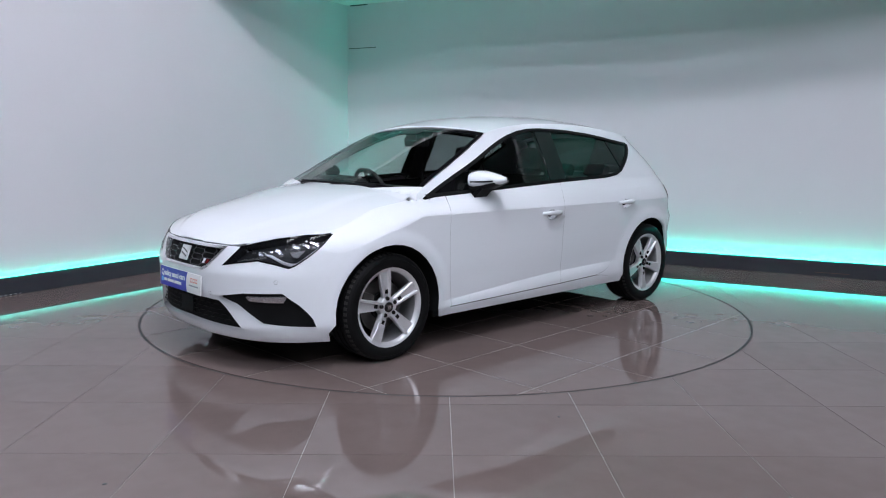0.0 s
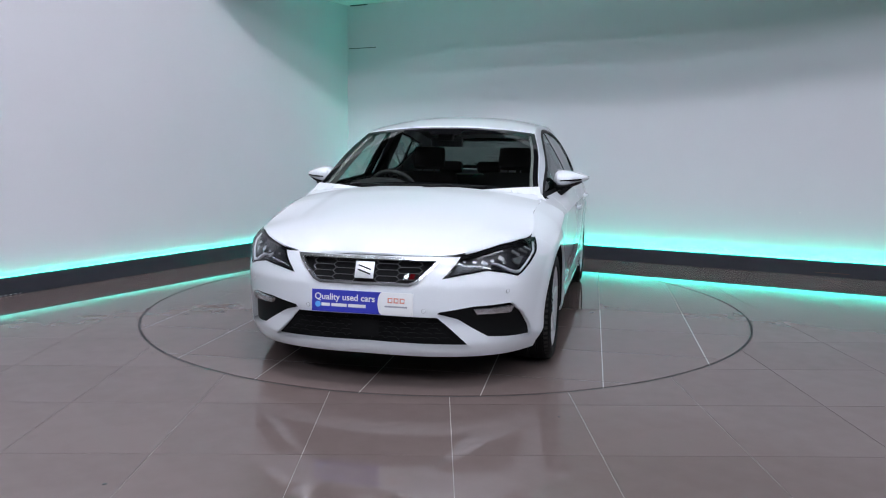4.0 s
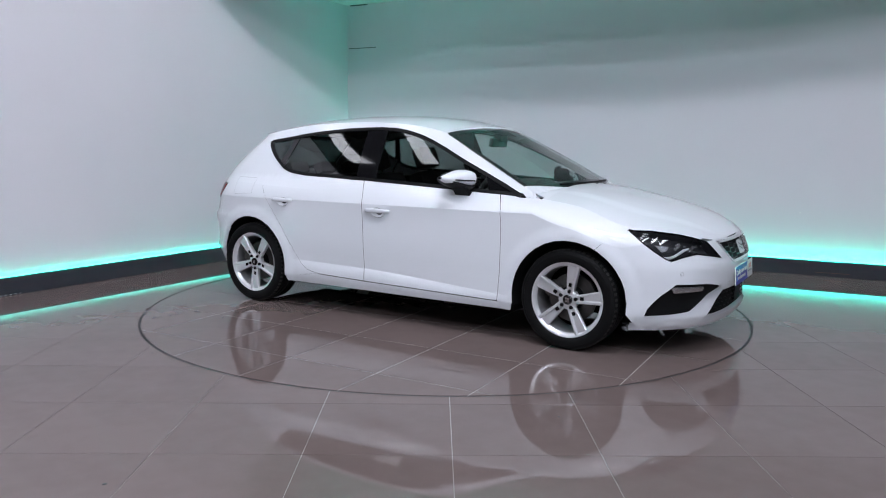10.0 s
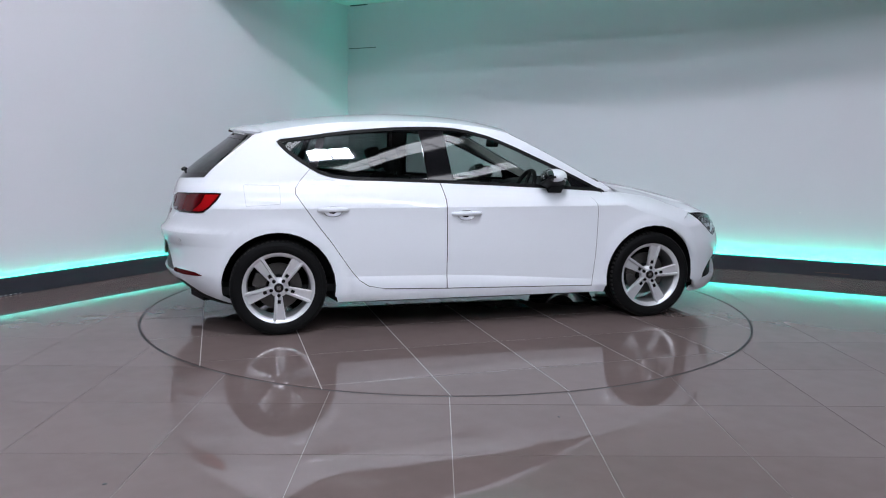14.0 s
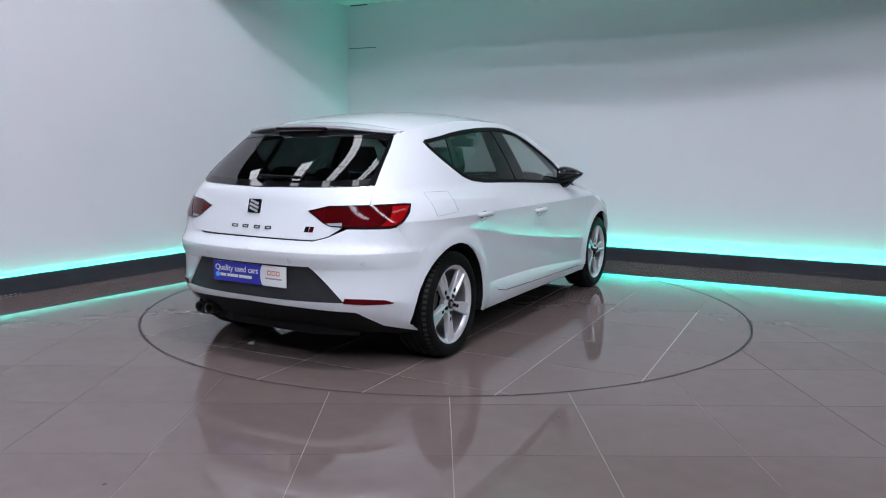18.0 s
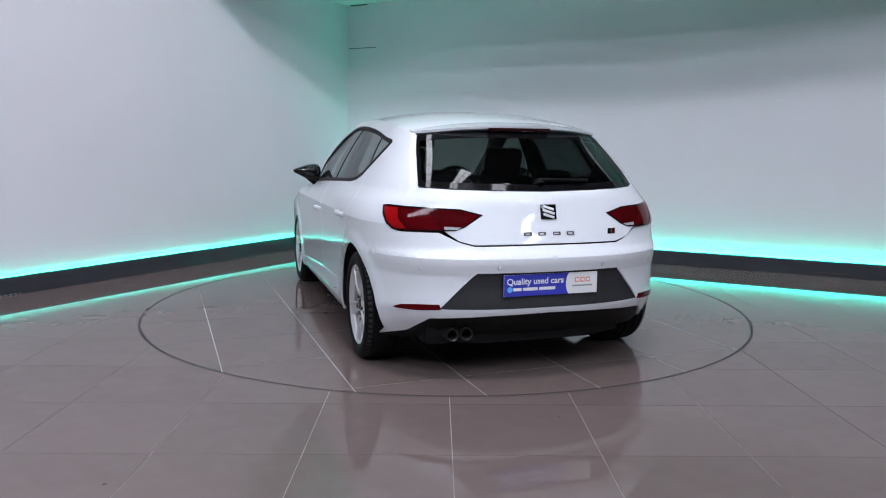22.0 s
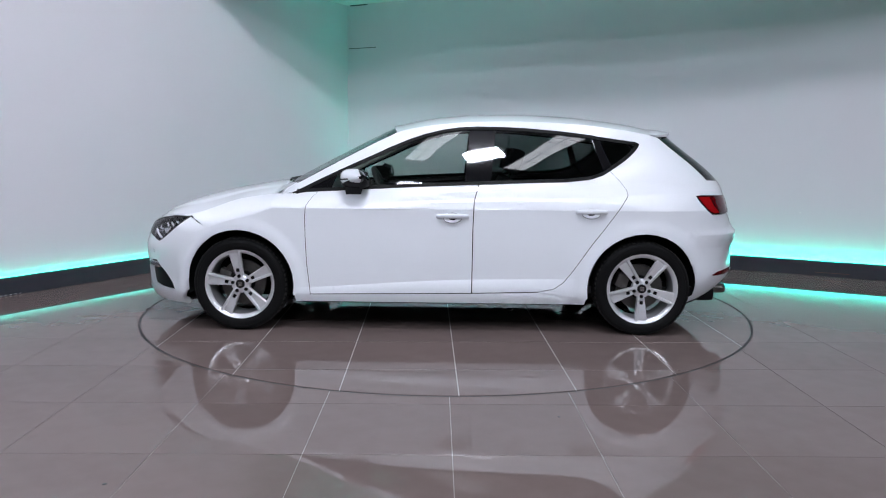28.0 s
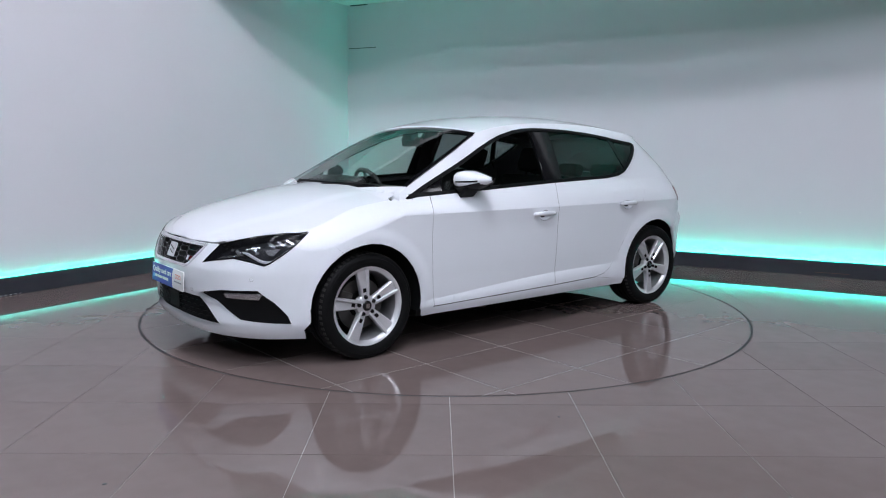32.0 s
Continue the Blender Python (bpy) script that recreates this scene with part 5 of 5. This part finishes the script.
def plate(name, m):
    """Dealer's plate: blue and white with a slogan; u to the right, v up, w out."""
    base = box_bm(-0.265, -0.056, 0, 0.265, 0.056, 0.006, 0.002)
    base.transform(m)
    ob = cpart(name, base, M_WHITE, None, "blue and white dealer plate with a slogan")
    outline = [(-0.2645, 0.0555)] + [(0.105 - 0.022 * math.cos(radians(d)), 0.0555 * math.sin(radians(d))) for d in range(90, -91, -15)] + [(-0.2645, -0.0555)]
    blue = prism_bm(outline, 0.0062, 0.0068)
    blue.transform(m)
    part("blue_field", blue, M_BLUE, ob, "blue printed field")
    cu = bpy.data.curves.new("slogan", "FONT")
    cu.body = "Quality used cars"
    cu.size = 0.0455
    cu.offset = 0.0008
    cu.extrude = 0.0004
    cu.align_x, cu.align_y = "LEFT", "CENTER"
    cu.materials.append(M_WHITE)
    tx = new("slogan", cu)
    tx.parent = ob
    tx.matrix_local = m @ Matrix.Translation((-0.250, 0.019, 0.0074))
    for x0, x1 in ((-0.213, -0.168), (-0.160, -0.078), (-0.070, 0.022)):
        q = box_bm(x0, -0.028, 0.0068, x1, -0.012, 0.0074)
        q.transform(m)
        part("print_bar", q, M_WHITE, ob, "white printed line")
    dot = prism_bm([(-0.232 + 0.015 * math.cos(t * 0.314), -0.020 + 0.015 * math.sin(t * 0.314)) for t in range(20)], 0.0068, 0.0074)
    dot.transform(m)
    part("roundel", dot, M_PALEBLUE, ob, "pale blue printed roundel")
    for x0, x1 in ((0.135, 0.160), (0.166, 0.191), (0.197, 0.222)):
        q = box_bm(x0, 0.004, 0.0062, x1, 0.030, 0.0068)
        hole = box_bm(x0 + 0.006, 0.010, 0.0068, x1 - 0.004, 0.024, 0.0070)
        q.transform(m)
        hole.transform(m)
        lt = part("logo_block", q, M_SALMON, ob, "salmon printed block")
        part("logo_gap", hole, M_WHITE, lt)
    q = box_bm(0.120, -0.018, 0.0062, 0.236, -0.010, 0.0068)
    q.transform(m)
    part("small_print", q, mat("grey_print", (0.35, 0.35, 0.38), 0.4), ob, "grey printed line")
    return ob


plate("front_plate", Matrix.Translation((2.157, -0.004, 0.449)) @ Matrix(((0, 0, 1, 0), (1, 0, 0, 0), (0, 1, 0, 0), (0, 0, 0, 1))) @ Matrix.Rotation(radians(-4), 4, "X"))
plate("rear_plate", Matrix.Translation((-2.062, 0.0, 0.520)) @ Matrix(((0, 0, -1, 0), (-1, 0, 0, 0), (0, 1, 0, 0), (0, 0, 0, 1))))

# fuel flap
corners = [(4.312, 0.970), (4.066, 0.966), (4.054, 0.850), (4.277, 0.837)]
flap = []
for i in range(4):
    p, q, r = Vector(corners[i - 1]), Vector(corners[i]), Vector(corners[(i + 1) % 4])
    flap += [q + (p - q) * 0.14, q, q + (r - q) * 0.14]
flap = soften(flap, 2)
cpart("fuel_flap", strip(flip(flap), 0.0016, skin, off=0.0005, thick=0.003), M_SENSOR, None, "thin grey joint round the fuel flap")

# spoiler with brake light
rows = []
N = 28
for i in range(N + 1):
    s = -1 + 2 * i / N
    x0 = -1.42 - 0.07 * (1 - s * s)
    p0 = roof(x0 + 0.03, s)
    d0 = roof(x0 + 0.03, s) - roof(x0 + 0.09, s)
    ext = 1 - abs(s) ** 5
    tipx = (-1.625 + 0.075 * s * s) * ext + (x0 - 0.005) * (1 - ext)
    tip = Vector((tipx, p0.y * 0.99, p0.z + d0.z / 0.06 * (x0 + 0.03 - tipx) * 0.75 + 0.004))
    mid = (p0 + tip) / 2 + Vector((0, 0, 0.004))
    rows.append([tuple(p0 + Vector((0, 0, -0.02))), tuple(p0 + Vector((0, 0, 0.0015))), tuple(mid), tuple(tip + Vector((0.012, 0, 0.001))), tuple(tip), tuple(tip + Vector((0.004, 0, -0.014))),
                 tuple(tip + Vector((0.075, 0, -0.030))), tuple(p0 + Vector((0.02, 0, -0.06)))])
spoiler = cpart("roof_spoiler", loft(rows, closed=True), M_PAINT, None, "white roof spoiler", True, 50)
bl = loft([[(-1.613 + 0.085 * (y / 0.56) ** 2, y, 1.327), (-1.630 + 0.085 * (y / 0.56) ** 2, y, 1.324), (-1.628 + 0.085 * (y / 0.56) ** 2, y, 1.309), (-1.60 + 0.085 * (y / 0.56) ** 2, y, 1.307)] for y in [-0.185 + 0.37 * k / 8 for k in range(9)]], closed=True)
part("brake_light", bl, M_BRAKE, spoiler, "dark red high brake light", True, 30)

# black borders of the screens, wipers, cowl
for pl in ([(-0.99, 0.918), (0.99, 0.918), (0.985, 0.952), (0.0, 0.958), (-0.985, 0.952)], [(-0.99, 1.290), (-0.2, 1.285), (-0.16, 1.255), (0.16, 1.255), (0.2, 1.285), (0.99, 1.290), (0.99, 1.310), (-0.99, 1.310)],
           [(-0.99, 0.952), (-0.945, 0.952), (-0.945, 1.290), (-0.99, 1.290)], [(0.99, 0.952), (0.945, 0.952), (0.945, 1.290), (0.99, 1.290)]):
    cpart("screen_border", sheet(pl, screen, 0.08, off=0.0012, flange=0), M_GLOSSBLACK)
# painted corners of the wings at the foot of the windscreen
corner = [(0.999, 0.896), (0.999, 0.970), (0.88, 0.959), (0.76, 0.948), (0.64, 0.937), (0.52, 0.925), (0.50, 0.900)]
for s in (1, -1):
    cpart("wing_corner", sheet(sided(corner, s), screen, 0.05, off=0.009, flange=0.010), M_PAINT, None, "", True, 40)
cpart("rear_window_border", strip(REAR_GLASS, 0.030, skin, off=-0.002, thick=0.003), M_GLOSSBLACK)
def scuttle_rows(s0, s1, n, lift=0.0):
    """The panel between bonnet and windscreen, from s0 to s1 across the car."""
    rows = []
    for i in range(n + 1):
        s = s0 + (s1 - s0) * i / n
        q = screen(s, 0.925)
        h = bonnet(1.085, s * 0.99)
        rows.append([tuple(q + Vector((-0.01, 0, 0.004 + lift))), tuple(q + Vector((0.03, 0, -0.004 + lift))), tuple(h + Vector((0.01, 0, -0.012 + 4.6 * lift))), tuple(h + Vector((0.03, 0, -0.035 + 11 * lift)))])
    return rows


cpart("scuttle", loft(scuttle_rows(-0.52, 0.52, 14)), M_BLACK, None, "black scuttle panel under the windscreen")
for s in (1, -1):
    cpart("wing_corner", loft(scuttle_rows(0.52 * s, 0.985 * s, 8, 0.003)), M_PAINT, None, "", True, 40)
for y0, y1 in ((-0.43, 0.0), (0.0, 0.43)):
    pts = []
    for k in range(9):
        y = y0 + (y1 - y0) * k / 8
        q = screen(y / 0.76, 0.936 + 0.030 * (y / 0.76) ** 2)
        pts.append(q + Vector((0.018, 0, 0.007)))
    w = cpart("wiper", rod(pts, 0.008, 6), M_BLACK, None, "black windscreen wiper")
    part("wiper_arm", rod([pts[0] + Vector((0.03, 0.03, -0.012)), pts[2] + Vector((0.02, 0, -0.002)), pts[4] + Vector((0.004, 0, 0.004))], 0.007, 6), M_BLACK, w)
rw = [on(GIRTH + d, 1.040 - 0.001 * k, 0.018) for k, d in enumerate((-0.02, 0.06, 0.14, 0.22, 0.30))]
rwp = cpart("rear_wiper", rod(rw, 0.009, 6), M_BLACK, None, "black rear wiper")
part("wiper_pivot", lathe([(0.0, 0.03), (0.02, 0.028), (0.024, 0.0)], 16), M_BLACK, rwp).matrix_local = Matrix.Translation(on(GIRTH - 0.02, 1.028, 0.0)) @ Matrix.Rotation(radians(120), 4, "Y") @ Matrix.Rotation(radians(90), 4, "Z") @ Matrix.Rotation(radians(0), 4, "X")

# door mirrors
for s in (1, -1):
    rows, low = [], []
    for y, cx, rx, zt, zb in ((0.790, 0.563, 0.060, 1.050, 0.980), (0.806, 0.563, 0.086, 1.069, 0.962), (0.845, 0.558, 0.094, 1.073, 0.958), (0.89, 0.548, 0.088, 1.066, 0.965), (0.93, 0.536, 0.076, 1.055, 0.977), (0.965, 0.522, 0.060, 1.044, 0.990), (0.99, 0.508, 0.040, 1.035, 1.002), (1.006, 0.496, 0.012, 1.026, 1.014)):
        ring, cz, rz = [], (zt + zb) / 2, (zt - zb) / 2
        for k in range(18):
            an = 2 * math.pi * k / 18
            ring.append((cx + rx * math.copysign(abs(math.cos(an)) ** 0.75, math.cos(an)), s * y, cz + rz * math.copysign(abs(math.sin(an)) ** 0.8, math.sin(an))))
        rows.append(ring)
        low.append([(cx + rx * 0.93, s * (y if y < 0.97 else 0.975), zb + 0.010), (cx + rx * 0.5, s * y * 0.995, zb - 0.022 * max(0, (0.98 - y) / 0.18)), (cx - rx * 0.5, s * y * 0.995, zb - 0.022 * max(0, (0.98 - y) / 0.18)), (cx - rx * 1.02, s * y, zb + 0.004), (cx - rx * 1.02, s * y, zb + 0.018), (cx + rx * 0.9, s * y, zb + 0.016)])
    front_rows = [[r[k % 18] for k in range(-5, 6)] for r in rows]
    back_rows = [[r[k % 18] for k in range(5, 14)] for r in rows]
    mir = cpart("door_mirror", loft(front_rows), M_PAINT, None, "white door mirror on a black foot", True, 50)
    part("mirror_back", loft(back_rows), M_GLOSSBLACK, mir, "black back of the mirror", True, 50)
    part("inner_end", loft([rows[0], [(0.56, s * 0.792, 1.015)] * 18]), M_GLOSSBLACK, mir, "", True, 50)
    part("lower_cover", loft(low, closed=True), M_BLACK, mir, "black lower cover", True, 40)
    foot = loft([[(0.62, s * 0.775, 0.925), (0.62, s * 0.775, 0.905), (0.50, s * 0.790, 0.905), (0.50, s * 0.790, 0.930)],
                 [(0.615, s * 0.83, 0.935), (0.615, s * 0.835, 0.905), (0.515, s * 0.84, 0.905), (0.515, s * 0.835, 0.940)],
                 [(0.61, s * 0.86, 0.985), (0.615, s * 0.90, 0.960), (0.52, s * 0.90, 0.955), (0.51, s * 0.86, 0.985)]], closed=True)
    part("foot", foot, M_BLACK, mir, "black foot", True, 40)
    part("indicator_strip", rod([(0.649, s * 0.83, 1.004), (0.637, s * 0.89, 1.006), (0.613, s * 0.93, 1.008), (0.585, s * 0.962, 1.011)], 0.0055, 6), M_GLOSSBLACK, mir, "dark indicator strip", True, 40)
    g = lathe([(0.0, 0.0), (1.0, 0.0)], 28)
    g.transform(Matrix.Translation((0.468, s * 0.866, 1.018)) @ Matrix.Rotation(radians(90 + s * 6), 4, "Z") @ Matrix.Diagonal((0.058, 0.05, 0.034, 1)))
    part("mirror_glass", g, M_CHROME, mir, "silvered mirror glass", True, 40)
    rim_ = lathe([(1.0, 0.06), (1.16, 0.04), (1.2, -0.6), (1.0, -0.6)], 28)
    rim_.transform(Matrix.Translation((0.472, s * 0.866, 1.018)) @ Matrix.Rotation(radians(90 + s * 6), 4, "Z") @ Matrix.Diagonal((0.058, 0.05, 0.034, 1)))
    part("mirror_rim", rim_, M_GLOSSBLACK, mir, "black rim", True, 40)

# ---- interior ----
cpart("roof_lining", sheet([(0.27, -0.97), (0.27, 0.97), (-1.40, 0.97), (-1.40, -0.97)], roof, 0.1, off=-0.035, flange=0), M_LINING, None, "grey roof lining")
cpart("cabin_floor", box_bm(-1.75, -0.72, 0.25, 0.98, 0.72, 0.30), M_TRIM, None, "dark carpet", False)
prof = [(1.06, 0.935), (0.92, 0.965), (0.78, 0.965), (0.68, 0.945), (0.63, 0.90), (0.66, 0.78), (0.70, 0.55), (1.0, 0.45)]
rows = []
for i in range(25):
    y = -0.70 + 1.40 * i / 24
    bump = 0.045 * math.exp(-((y + 0.36) / 0.17) ** 4)
    rows.append([(x - (0.03 if 0.6 < x < 0.8 and bump > 0.02 else 0), y, z + (bump if 0.6 < x < 0.95 and z > 0.85 else 0) - 0.02 * (y / 0.7) ** 4) for x, z in prof])
cpart("dashboard", loft(rows), M_TRIM, None, "dark dashboard")


def ring_bm(R, r, n=36, k=8):
    bm = bmesh.new()
    vs = [[bm.verts.new(((R + r * math.cos(2 * math.pi * j / k)) * math.cos(2 * math.pi * i / n), (R + r * math.cos(2 * math.pi * j / k)) * math.sin(2 * math.pi * i / n), r * math.sin(2 * math.pi * j / k))) for j in range(k)] for i in range(n)]
    for i in range(n):
        for j in range(k):
            bm.faces.new((vs[i][j], vs[(i + 1) % n][j], vs[(i + 1) % n][(j + 1) % k], vs[i][(j + 1) % k]))
    bmesh.ops.recalc_face_normals(bm, faces=bm.faces)
    return bm


SW = Matrix.Translation((0.50, -0.36, 0.880)) @ Matrix.Rotation(radians(-66), 4, "Y")
sw = ring_bm(0.180, 0.016)
sw.transform(SW)
st = cpart("steering_wheel", sw, M_TRIM, None, "black leather steering wheel", True, 60)
hubm = lathe([(0.0, 0.03), (0.055, 0.025), (0.07, 0.0), (0.05, -0.12)], 20)
hubm.transform(SW @ Matrix.Rotation(radians(90), 4, "X"))
part("airbag_boss", hubm, M_TRIM, st, "", True, 40)
for d in (0, 180, 270):
    b = rod([(0.05, 0, 0), (0.175, 0, 0.005)], 0.013, 6)
    b.transform(SW @ Matrix.Rotation(radians(d + 90), 4, "Z"))
    part("spoke", b, M_TRIM, st, "", True, 40)


def seat(x, y, rear=False):
    w = 0.25 if not rear else 0.62
    e = new("front_seat" if not rear else "rear_bench", None)
    e.parent = car
    e.location = (CAR_X + x, CAR_Y + y, 0)
    part("cushion", box_bm(-0.26, -w, 0.32, 0.28, w, 0.52, 0.06), M_CLOTH, e, "", True, 50)
    tilt = Matrix.Translation((-0.24, 0, 0.44)) @ Matrix.Rotation(radians(-20), 4, "Y")
    hgt = 0.60 if not rear else 0.54
    b = box_bm(-0.07, -w, 0.0, 0.07, w, hgt, 0.055)
    b.transform(tilt)
    part("backrest", b, M_CLOTH, e, "", True, 50)
    for hy in ((0.0,) if not rear else (-0.36, 0.0, 0.36)):
        h = box_bm(-0.05, -0.13 if not rear else -0.11, hgt + 0.035, 0.05, 0.13 if not rear else 0.11, hgt + (0.215 if not rear else 0.135), 0.045)
        h.transform(tilt @ Matrix.Translation((0, hy, 0)))
        hr = part("headrest", h, M_CLOTH, e, "black headrest", True, 50)
        for k in (-0.05, 0.05):
            part("post", rod([tilt @ Vector((0, hy + k, hgt - 0.03)), tilt @ Vector((0, hy + k, hgt + 0.06))], 0.006, 6), M_CHROME, hr)
    e["label"] = "black cloth front seat with a headrest" if not rear else "black cloth rear bench with three headrests"
    return e


seat(-0.02, 0.36)
seat(-0.02, -0.36)
seat(-0.86, 0.0, True)
cpart("parcel_shelf", box_bm(-1.78, -0.58, 0.925, -1.25, 0.58, 0.95, 0.008), M_TRIM, None, "dark parcel shelf")
rm = box_bm(-0.018, -0.115, -0.033, 0.018, 0.115, 0.033, 0.014)
rm.transform(Matrix.Translation((0.375, 0.0, 1.250)) @ Matrix.Rotation(radians(8), 4, "Y"))
mm = cpart("inside_mirror", rm, M_BLACK, None, "black inside mirror")
part("mirror_stalk", box_bm(0.36, -0.055, 1.26, 0.425, 0.055, 1.315, 0.015), M_BLACK, mm, "", True, 40)
for s in (1, -1):
    cpart("inner_post", loft([[(-0.21, s * 0.775, 0.95), (-0.30, s * 0.775, 0.95), (-0.30, s * 0.70, 0.95)], [(-0.19, s * 0.585, 1.34), (-0.33, s * 0.585, 1.34), (-0.33, s * 0.53, 1.34)]]), M_TRIM, None, "")
    cpart("door_card", sheet(sided([(1.95, 0.34), (3.55, 0.34), (3.72, 0.60), (3.72, 0.985), (3.30, 0.975), (2.4, 0.94), (1.95, 0.91)], s), skin, 0.08, off=-0.06, flange=0), M_TRIM, None, "dark door lining")

# pale pillar linings inside the windscreen
for s in (1, -1):
    rows = []
    for k in range(9):
        z = 0.945 + 0.345 * k / 8
        q = [screen(s * a, z) + Vector((-0.030, 0, -0.006)) for a in (0.962, 0.915)]
        rows.append([tuple(q[0]), tuple(q[1]), tuple(q[1] + Vector((-0.07, 0, -0.02)))])
    cpart("pillar_lining", loft(rows), M_LINING, None, "pale grey pillar lining", True, 60)
    cpart("seat_belt", rod([(-0.30, s * 0.66, 1.16), (-0.27, s * 0.66, 0.95), (-0.20, s * 0.62, 0.70), (-0.16, s * 0.58, 0.50)], 0.012, 6), M_CLOTH, None, "dark seat belt")

# ---- tiles ----
def lay_all():
    lay_tiles(floor_root, -0.004, 0.049, 0.0125, TABLE_R + 0.008, False, in_hall)
    lay_tiles(turntable, -0.015, -0.010, radians(2.6), TABLE_R - 0.008, True, None, 0.0027)


lay_all()


# ---- what moves ----
HEADING = [(0.0, 223.25), (0.5, 223.30), (1.0, 225.04), (1.5, 228.25), (2.0, 233.22), (2.5, 238.93), (3.0, 244.95), (3.5, 250.75), (5.5, 274.70), (6.0, 280.80), (7.0, 292.70),
           (8.0, 304.55), (9.0, 316.34), (10.0, 328.20), (11.0, 339.90), (12.0, 351.50), (13.0, 362.70), (14.0, 374.25), (14.5, 379.95), (16.5, 403.05), (17.0, 409.10), (18.0, 420.85),
           (19.0, 432.65), (20.0, 444.47), (21.0, 456.35), (22.0, 468.16), (23.0, 480.00), (24.0, 491.82), (25.0, 503.75), (25.5, 509.55), (27.5, 533.05), (28.0, 538.85), (29.0, 550.50),
           (30.0, 562.05), (30.5, 567.77), (31.0, 573.30), (31.5, 576.83), (32.0, 578.70)]


def motions():
    rows = [(t, pose(0, 0, 0, 0, 0, a - 360)) for t, a in HEADING]
    walk(car, rows)
    walk(turntable, rows)


motions()
